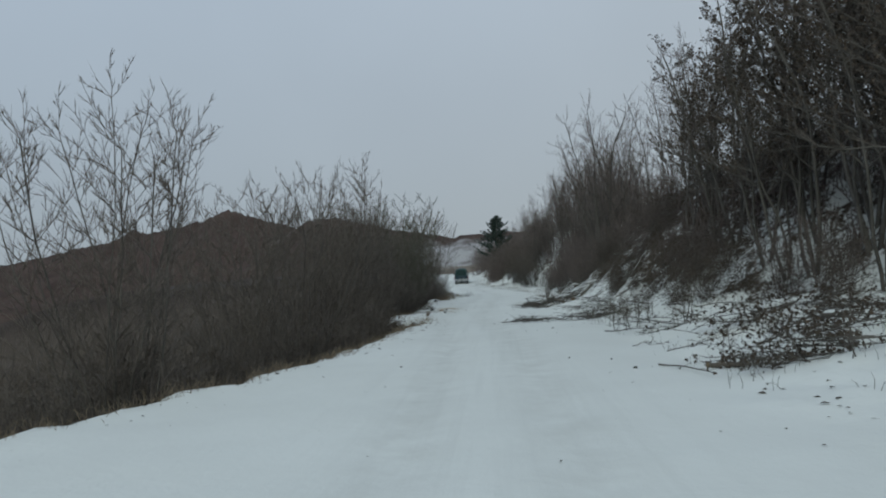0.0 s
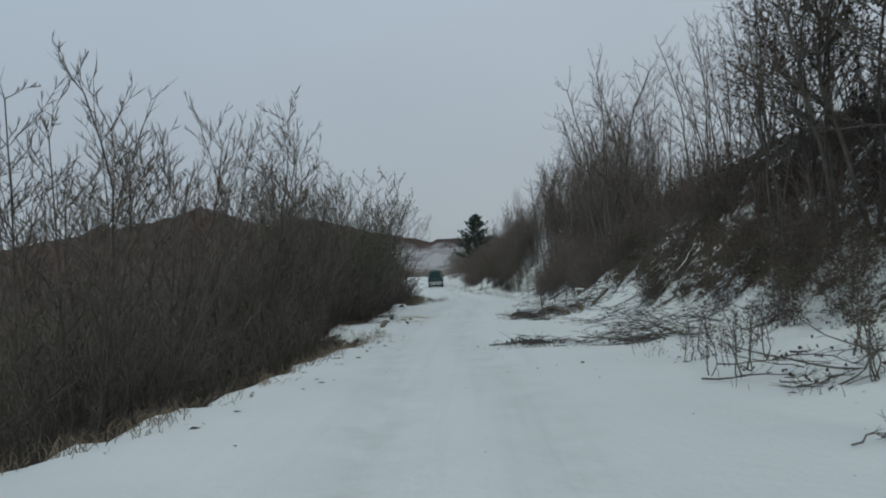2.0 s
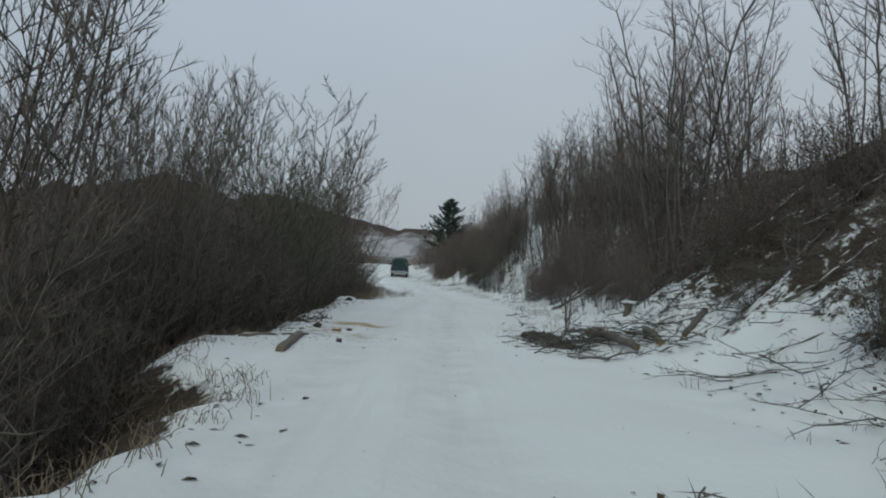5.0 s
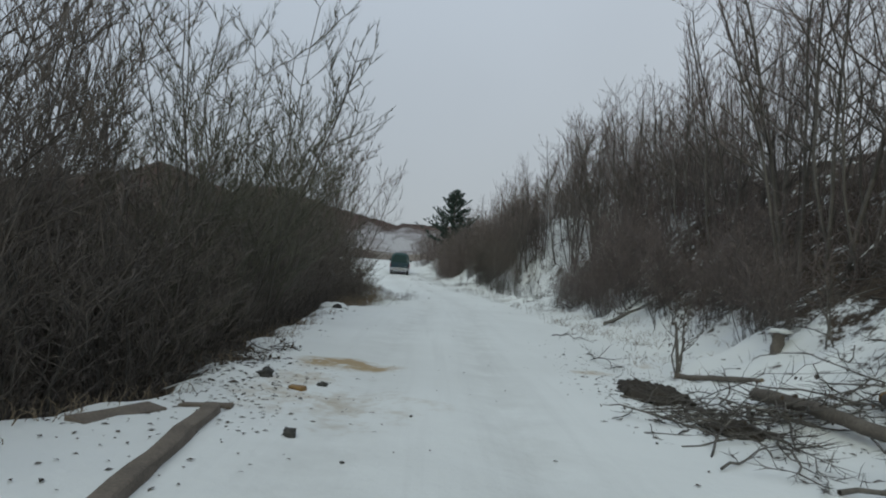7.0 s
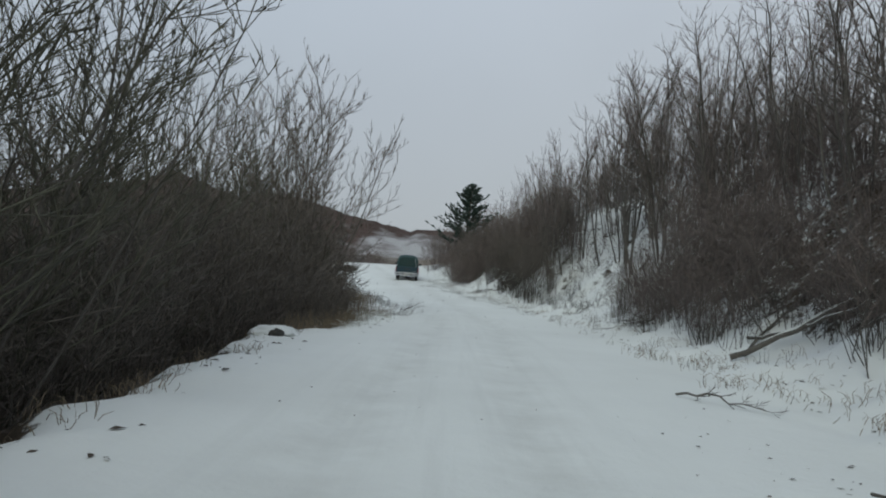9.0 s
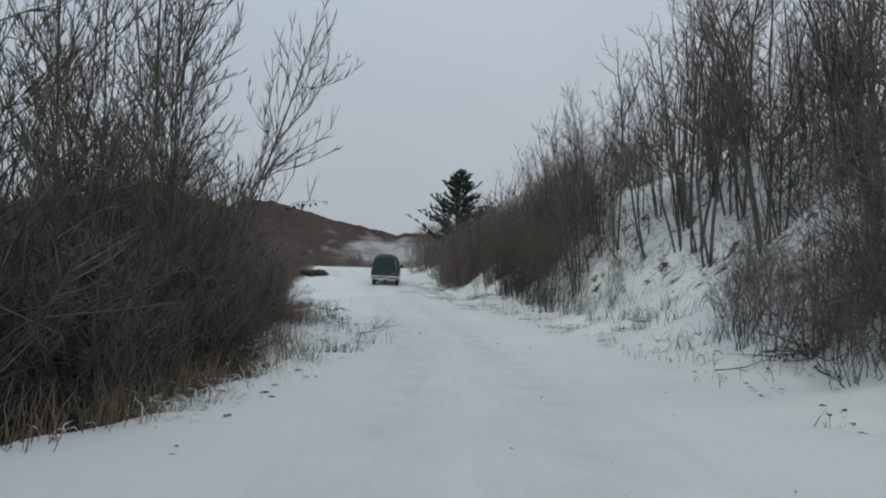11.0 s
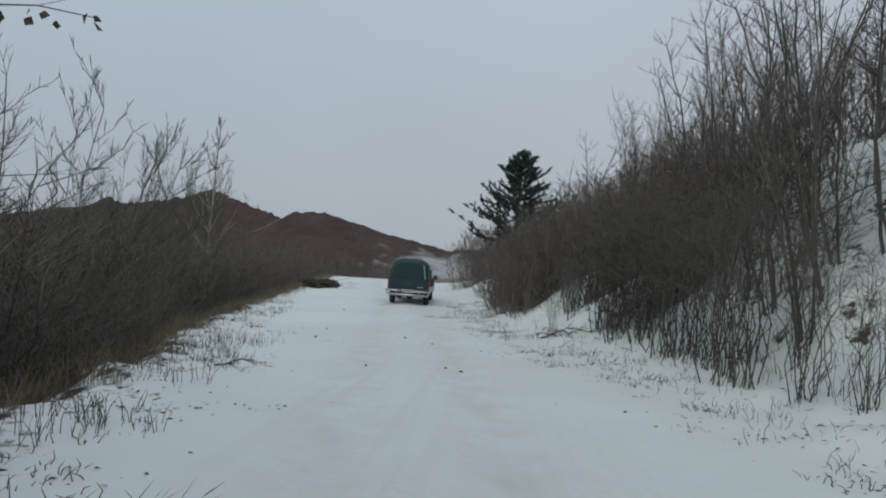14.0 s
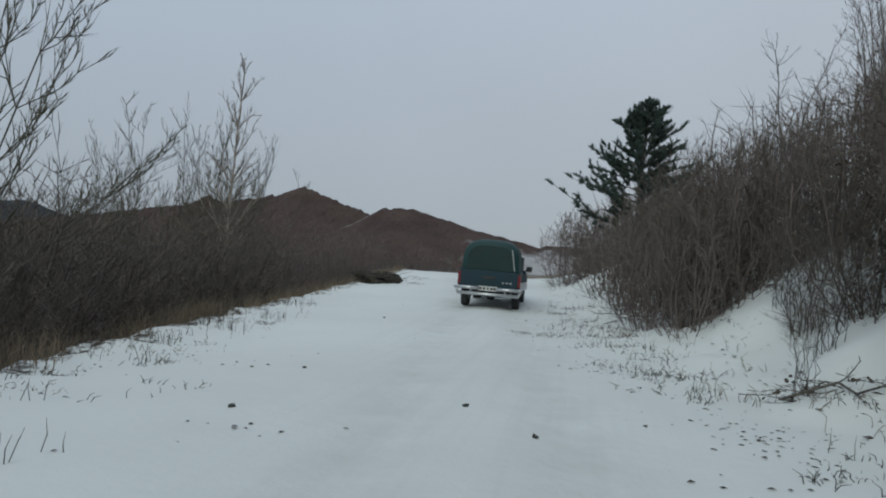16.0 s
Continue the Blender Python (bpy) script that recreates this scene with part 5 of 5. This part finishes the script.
log((4.0, 10.7), (4.55, 10.78), 0.038, "short dark log on the snowy verge", lift=(0, 0), seed=3)
log((5.0, 34.4), (5.04, 34.4), 0.09, "dark stump with a cap of snow", "stump", lift=(-0.15, 0.22), seed=4)
broken_stem(3.63, 34.5)
lump("snow_mound", 5.04, 34.4, 0.17, 0.15, 0.035, SNOW_PILE, "thin mound of snow lying on the stump", "snow", 2, 0.3, 0.25).location.z += 0.27
lump("soil_mound", 2.8, 32.95, 0.40, 0.78, 0.11, EARTH, "heap of dark soil and bark beside the track", "soil", 0, 0.5, 0.12, 5, 0.09)
lump("soil_mound", 2.95, 31.0, 0.3, 0.28, 0.045, EARTH, "flat patch of dark bark and soil", "soil", 0.4, 0.5, 0.15, 4, 0.06)
lump("snow_mound", -2.7, 44.0, 0.38, 0.40, 0.15, SNOW_PILE, "rounded mound of snow on the verge", "snow", 6, 1.0, 0.12, 4)
lump("stone", -2.55, 43.55, 0.13, 0.09, 0.09, STONE, "dark stone at the foot of the snow mound", "stone", 3, 0.3, 0.3, 3)
lump("brush_heap", -8.6, 90.0, 0.85, 0.6, 0.30, EARTH, "dark heap of earth and brush at the track edge", "heap", 8, 0.2, 0.3, 4, 0.12)
brush_pile(-8.4, 89.9, 1.3, 0.8, 0.5, 60, 12, "cut brush thrown on the heap")

brush_pile(5.0, 10.6, 1.2, 0.8, 0.45, 64, 1, "pile of cut leafy branches on the snow", 1100, 20)
brush_pile(6.3, 11.8, 1.0, 0.8, 0.5, 46, 2, "pile of cut leafy branches on the snow", 800, 60)
brush_pile(6.0, 14.4, 1.0, 0.9, 0.45, 36, 18, "pile of cut leafy branches under the bushes", 600, 40)
brush_pile(4.7, 16.5, 1.0, 0.7, 0.35, 20, 3, "cut branches at the foot of the bank", 60, 30)
brush_pile(-2.5, 32.8, 0.5, 0.8, 0.10, 34, 19, "dead twigs and leaves at the track edge", 120, 70, 0.007)
brush_pile(-2.1, 34.2, 0.35, 0.3, 0.02, 9, 20, "dark twigs lying on the snow", 20, 0, 0.008)
brush_pile(4.9, 22.6, 1.3, 0.9, 0.28, 52, 21, "cut branches thrown on the foot of the bank", 40, 20, 0.007)
brush_pile(5.4, 24.6, 1.3, 1.0, 0.30, 46, 22, "snow-dusted cut branches on the bank", 30, 30, 0.007)
brush_pile(5.2, 27.0, 1.2, 1.0, 0.28, 40, 23, "snow-dusted cut branches on the bank", 30, 10, 0.007)
brush_pile(4.1, 21.5, 1.1, 0.6, 0.20, 70, 4, "flat pile of cut branches beside the track", 70, 8, 0.0075)
brush_pile(2.2, 21.9, 0.8, 0.22, 0.03, 34, 5, "dark chopped twigs strewn across the snow", 60, 0, 0.010)
brush_pile(4.9, 29.6, 1.6, 0.6, 0.35, 34, 6, "snow-dusted cut branches on the bank", 0, 12)
brush_pile(2.75, 31.5, 0.6, 0.9, 0.07, 60, 17, "dark twigs and bark strewn past the soil heap", 0, 60, 0.008)
brush_pile(3.4, 31.3, 1.0, 0.8, 0.14, 64, 7, "layer of cut branches under the logs", 60, 10)
brush_pile(4.6, 31.4, 1.2, 0.9, 0.22, 44, 8, "heap of cut branches behind the logs", 40, 30)
brush_pile(6.2, 33.4, 1.2, 0.8, 0.4, 24, 9, "snow-dusted cut branches on the slope", 0, 20)
for k, (x, y) in enumerate(((6.4, 26.4), (7.6, 27.6), (6.6, 28.8), (7.9, 29.6), (7.0, 31.2), (8.2, 32.2), (6.0, 31.0), (7.2, 33.8), (6.2, 35.2), (7.8, 35.6), (8.8, 26.0), (9.0, 30.6))):
    brush_pile(x, y, 1.2, 0.9, 0.3, 26, 30 + k, "snow-dusted tangle of cut branches on the slope", 40, 20 + 15 * k, 0.008)
brush_pile(5.6, 50.8, 1.2, 0.7, 0.4, 22, 10, "dead branches at the foot of the bank", 120, 30)
brush_pile(1.2, 78.2, 0.9, 0.5, 0.3, 16, 11, "dead branches below the pine", 0, 10)
brush_pile(2.0, 71.1, 0.5, 0.35, 0.15, 14, 13, "dead twigs at the foot of the saplings", 40, 10, 0.005)
brush_pile(5.2, 57.6, 0.7, 0.4, 0.12, 12, 14, "dead branches on the snowy slope", 30, 20)
branches = (((3.3, 31.6), (2.75, 29.2), 0.02, 1, "long bare branch pointing over the snow"), ((2.75, 29.2), (4.1, 29.1), 0.022, 2, "long bare branch lying on the snow"),
                             ((-1.25, 54.9), (-1.0, 57.2), 0.010, 3, "bare fallen branch on the snow"), 
                             ((1.8, 71.2), (3.4, 70.3), 0.018, 5, "long stick on the snowy bank"), ((5.2, 44.2), (7.8, 45.6), 0.032, 6, "fallen pole leaning into the bushes"), ((3.5, 31.5), (2.9, 29.4), 0.014, 15, "thin bare branch on the snow"), ((2.21, 29.54), (3.08, 30.44), 0.012, 16, "thin stick on the snow"), ((2.92, 36.8), (2.84, 35.0), 0.013, 17, "crooked stick beside the track"))
more_branches = (((5.6, 20.5), (7.0, 21.2), 0.02, 8, "snow-dusted fallen pole on the bank"), ((5.9, 29.0), (7.4, 29.7), 0.022, 9, "snow-dusted fallen pole on the bank"),
                             ((2.9, 40.5), (3.5, 39.6), 0.016, 10, "crooked stick beside the track"), ((3.6, 13.6), (4.2, 14.0), 0.008, 12, "bare branch on the snow"),
                             ((4.4, 12.9), (5.2, 14.2), 0.010, 13, "bare branch on the snow"), ((-3.1, 63.0), (-2.6, 63.6), 0.014, 14, "small bare branch lying on the snow"))
for a, b, r, seed, label in branches + more_branches:
    lying_branch(a, b, r, seed, label)

def snowy_pole(a, b, r, seed):
    """A felled pole that leans on the bank, with snow lying along its top."""
    rg = random.Random(seed)
    pa, pb = Vector(a), Vector(b)
    pa.z, pb.z = float(height(*a[:2])) + a[2], float(height(*b[:2])) + b[2]
    base = new("fallen_pole")
    pts = [pa.lerp(pb, i / 9) + Vector((rg.gauss(0, 0.02), rg.gauss(0, 0.02), rg.gauss(0, 0.02) - 0.06 * math.sin(math.pi * i / 9))) for i in range(10)]
    up = Vector((0, 0, r * 0.75))
    for name, me, mat, label in (("pole", tube(pts, [r * (1 - 0.05 * i) for i in range(10)]), BARK_DARK, ""),
                                 ("snow_cap", tube([p + up for p in pts], [r * rg.uniform(0.2, 0.6) for _ in pts], 6), SNOW_PILE, "thin snow along the top")):
        me.materials.append(mat)
        for p in me.polygons:
            p.use_smooth = True
        part_mesh(name, me, base, label)
    return tagged(base, "dark fallen pole dusted with snow on the bank", "fallen pole")


for k, (a, b, r) in enumerate((((5.0, 44.0, 0.05), (6.9, 43.2, 0.4), 0.05), ((5.5, 44.6, 0.1), (6.4, 42.6, 0.3), 0.03), ((7.4, 42.4, 0.5), (9.3, 41.2, 0.4), 0.045), ((6.3, 36.4, 0.1), (7.8, 36.0, 0.3), 0.04),
                              ((5.6, 28.4, 0.05), (6.5, 27.8, 0.15), 0.026), ((7.0, 30.6, 0.1), (8.0, 30.0, 0.2), 0.025), ((6.4, 33.6, 0.1), (8.0, 32.6, 0.25), 0.03), ((6.6, 34.4, 0.05), (8.2, 34.9, 0.3), 0.03), ((5.4, 25.4, 0.08), (6.5, 25.7, 0.2), 0.024), ((6.2, 50.4, 0.1), (7.6, 49.2, 0.5), 0.04))):
    snowy_pole(a, b, r, 40 + k)

# stones and clods on the track
for i, (x, y, s) in enumerate([(-1.71, 32.0, 0.17), (-0.96, 29.62, 0.11), (-1.05, 31.7, 0.10), (-0.07, 56.1, 0.055), (1.46, 54.5, 0.045), (2.0, 53.8, 0.04), (0.05, 64.9, 0.07), (-0.2, 65.1, 0.05), (-1.35, 69.2, 0.07),
                               (-0.69, 68.4, 0.06), (-1.41, 64.8, 0.05), (2.05, 62.4, 0.05), (-3.1, 68.3, 0.08), (-4.4, 77.1, 0.08), (-3.4, 70.5, 0.05), (-0.4, 12.3, 0.05), (2.34, 12.5, 0.05), (2.95, 12.1, 0.045),
                               (3.1, 11.0, 0.07), (2.4, 36.6, 0.06), (-0.1, 30.6, 0.04), (-0.5, 29.1, 0.04), (2.6, 18.8, 0.06), (1.9, 18.3, 0.035), (1.5, 18.2, 0.03)]):
    s *= 1.0 if i < 3 else 0.75
    lump("stone", x, y, s * 0.55, s * 0.42, s * 0.36, STONE, "small dark stone lying on the snow", "stone", i + 1, 0.3, 0.34, 3)["group"] = "stones on the track"


# dead grass and weeds on the verges
def tufts(name, spots, label, mat, blades, h, seed, curl=0.35, wide=0.12, r=0.004):
    rg = random.Random(seed)
    segs = []
    for x, y in spots:
        z = float(height(x, y))
        for _ in range(rg.randint(blades // 2, blades)):
            p = Vector((x + rg.gauss(0, wide), y + rg.gauss(0, wide), z - 0.03))
            d = (Vector((0, 0, 1)) + rand_dir(rg, rg.uniform(0.05, curl * 1.6))).normalized()
            ln = h * rg.uniform(0.4, 1.15)
            q = p + d * ln * 0.6
            d2 = (d + rand_dir(rg, curl) - Vector((0, 0, curl * 0.7))).normalized()
            e = q + d2 * ln * 0.45
            segs += [(*p, *q, r, r * 0.8), (*q, *e, r * 0.8, r * 0.3)]
    v, f = rods(segs, 3)
    return tagged(new(name, mesh_of(name, v, f, mats=[mat])), label, "grass", kind="stuff")


rg = random.Random(5)
verge = []
for _ in range(560):
    y = rg.uniform(45, 76)
    verge.append((float(left_edge(y)) + 0.02 + 0.25 * math.sin(1.7 * y) * math.sin(0.6 * y) - abs(rg.gauss(0, 0.9)), y))
matted = []
for _ in range(110):
    y = rg.uniform(46.3, 58.5)
    matted.append((float(left_edge(y)) + rg.uniform(-0.55, 0.35), y))
tufts("snowy_grass", matted, "matted dead grass with snow lying on it", SNOW_PILE, 12, 0.22, 9, 0.9, 0.14, 0.007)
tufts("dry_grass", verge, "straw-coloured dead grass along the valley edge", STRAW, 14, 0.42, 1)
edge = []
for _ in range(360):
    y = rg.choice((rg.uniform(4, 30), rg.uniform(7, 49)))
    edge.append((float(left_edge(y)) + 0.05 - abs(rg.gauss(0, 0.35)), y))
tufts("edge_grass", edge, "dead grass hanging over the track edge", STRAW, 12, 0.20, 2, 0.6)
far = []
for _ in range(260):
    y = rg.uniform(74, 104)
    far.append((float(left_edge(y)) + 0.4 - abs(rg.gauss(0, 0.9)), y))
tufts("far_grass", far, "dead grass on the verge near the crest", STRAW, 14, 0.40, 3)
def clumps(count, y0, y1, place, per, spread):
    """Spots in loose clumps along a verge."""
    out = []
    for _ in range(count):
        cy = rg.uniform(y0, y1)
        cx = place(cy)
        out += [(cx + rg.gauss(0, spread), cy + rg.gauss(0, spread)) for _ in range(rg.randint(1, per))]
    return out


weeds = clumps(34, 50, 80, lambda y: float(left_edge(y)) + rg.uniform(-0.4, 1.5), 6, 0.22) + clumps(26, 57, 68, lambda y: float(left_edge(y)) + rg.uniform(-0.3, 1.0), 7, 0.2)
tufts("weeds", weeds, "thin dark weed stalks standing in the snow", BARK_DARK, 5, 0.26, 4, 0.3, 0.10, 0.0042)
bank = []
for _ in range(230):
    y = rg.uniform(8, 84)
    bank.append((float(right_edge(y)) - 0.3 + abs(rg.gauss(0, 1.4)), y))
tufts("bank_weeds", bank, "dark weed stalks and twigs in the bank snow", BARK_DARK, 5, 0.22, 5, 0.35, 0.10, 0.004)
scrub = clumps(36, 60, 82, lambda y: float(right_edge(y)) - 0.5 + abs(rg.gauss(0, 1.6)), 8, 0.25)
tufts("bank_scrub", scrub, "short dead stalks poking out of the bank snow", BARK_DARK, 5, 0.085, 15, 0.6, 0.10, 0.0035)
scrub = clumps(42, 52, 80, lambda y: float(left_edge(y)) + 0.1 + abs(rg.gauss(0, 0.8)), 9, 0.2)
tufts("verge_stalks", scrub, "dark broken stalks and leaves in the verge snow", BARK_DARK, 6, 0.13, 18, 0.7, 0.07, 0.0048)
scrub = clumps(40, 57, 84, lambda y: float(right_edge(y)) - 0.4 + abs(rg.gauss(0, 1.0)), 9, 0.2) + clumps(22, 65, 77, lambda y: float(right_edge(y)) - 1.2 + abs(rg.gauss(0, 1.2)), 8, 0.2)
tufts("bank_stalks", scrub, "dark broken stalks and leaves in the bank snow", BARK_DARK, 6, 0.13, 19, 0.7, 0.07, 0.0048)
scrub = clumps(24, 57, 78, lambda y: float(left_edge(y)) + 0.1 + abs(rg.gauss(0, 0.9)), 7, 0.2)
tufts("verge_scrub", scrub, "short dead stalks poking out of the verge snow", STRAW, 5, 0.09, 16, 0.6, 0.10, 0.0035)
scrub = clumps(75, 53, 66, lambda y: float(right_edge(y)) + 1.0 + abs(rg.gauss(0, 1.7)), 6, 0.25)
tufts("slope_stalks", scrub, "thin bare shoots standing in the snow of the slope", BARK_DARK, 5, 0.42, 20, 0.45, 0.12, 0.0052)
straw = []
for _ in range(120):
    y = rg.choice((rg.uniform(46, 62), rg.uniform(62, 80), rg.uniform(34, 47), rg.uniform(34, 47)))
    straw.append((float(right_edge(y)) + abs(rg.gauss(0, 0.8)), y))
tufts("bank_grass", straw, "tufts of dead grass at the foot of the bank", STRAW, 12, 0.22, 6, 0.7, 0.2)


def litter(name, count, seed, label, place, size):
    """Leaf scraps and chips strewn on the snow."""
    rg = random.Random(seed)
    v, f = [], []
    for _ in range(count):
        x, y = place(rg)
        s = size * rg.uniform(0.4, 1.3)
        a = rg.uniform(0, 6.3)
        z = float(height(x, y)) + 0.006
        k = len(v)
        for ang, rad, up in ((0, 1, 0.0), (1.7, 0.5, 0.35), (3.1, 1.0, 0.1), (4.6, 0.45, 0.4)):
            v.append((x + s * rad * math.cos(a + ang), y + s * rad * math.sin(a + ang), z + s * up * rg.random()))
        f.append((k, k + 1, k + 2, k + 3))
    return tagged(new(name, mesh_of(name, np.array(v), np.array(f), mats=[DRY_LEAF], smooth=False)), label, "leaf litter", kind="stuff")


def on_track(r):
    y = r.uniform(6, 100)
    a, b = float(left_edge(y)) + 0.3, float(right_edge(y)) + 0.3
    return a + (b - a) * (r.random() if r.random() < 0.5 else r.choice((r.betavariate(1, 5), 1 - r.betavariate(1, 5)))), y


litter("leaf_litter", 420, 1, "dark leaf scraps and chips strewn on the snow", on_track, 0.022)
litter("bank_litter", 1600, 2, "dead leaves on the snowy bank", lambda r: (lambda y: (float(right_edge(y)) + abs(r.gauss(0, 2.2)), y))(r.uniform(6, 100)), 0.05)
litter("felling_litter", 420, 3, "bark chips and twigs round the felled logs", lambda r: (r.gauss(3.7, 0.9), r.gauss(31.6, 1.0)), 0.03)
litter("edge_litter", 380, 4, "dead leaves along the valley edge", lambda r: (lambda y: (float(left_edge(y)) + 0.6 - abs(r.gauss(0, 0.8)), y))(r.uniform(6, 80)), 0.05)
patch = clumps(45, 65, 77, lambda y: float(right_edge(y)) - 1.7 + abs(rg.gauss(0, 1.5)), 14, 0.2) + clumps(110, 52, 80, lambda y: float(left_edge(y)) + abs(rg.gauss(0, 0.9)), 14, 0.16) + clumps(130, 58, 82, lambda y: float(right_edge(y)) - 0.9 + abs(rg.gauss(0, 1.3)), 14, 0.18)
litter("verge_litter", len(patch), 8, "clumps of dead leaves on the snowy verges", lambda r: patch[r.randrange(len(patch))], 0.026)
litter("soil_litter", 420, 9, "dark bark scraps round the soil heap", lambda r: (r.gauss(2.72, 0.3), r.gauss(32.6, 0.75)), 0.035)
litter("debris_litter", 420, 7, "dead leaves and bark on the snow edge", lambda r: (r.gauss(-2.35, 0.3), r.gauss(32.9, 0.9)), 0.036)
litter("chopped_litter", 330, 5, "dark chopped twigs strewn beside the track", lambda r: (r.gauss(2.4, 0.6), r.gauss(21.6, 0.35)), 0.03)
litter("chip_litter", 460, 10, "wood chips and dead leaves round the old beam", lambda r: (r.gauss(-1.75, 0.5), r.gauss(31.0, 1.1)), 0.026)
litter("stick_litter", 300, 11, "bark scraps on the snow beside the soil heap", lambda r: (r.gauss(2.9, 0.6), r.gauss(34.6, 1.6)), 0.024)
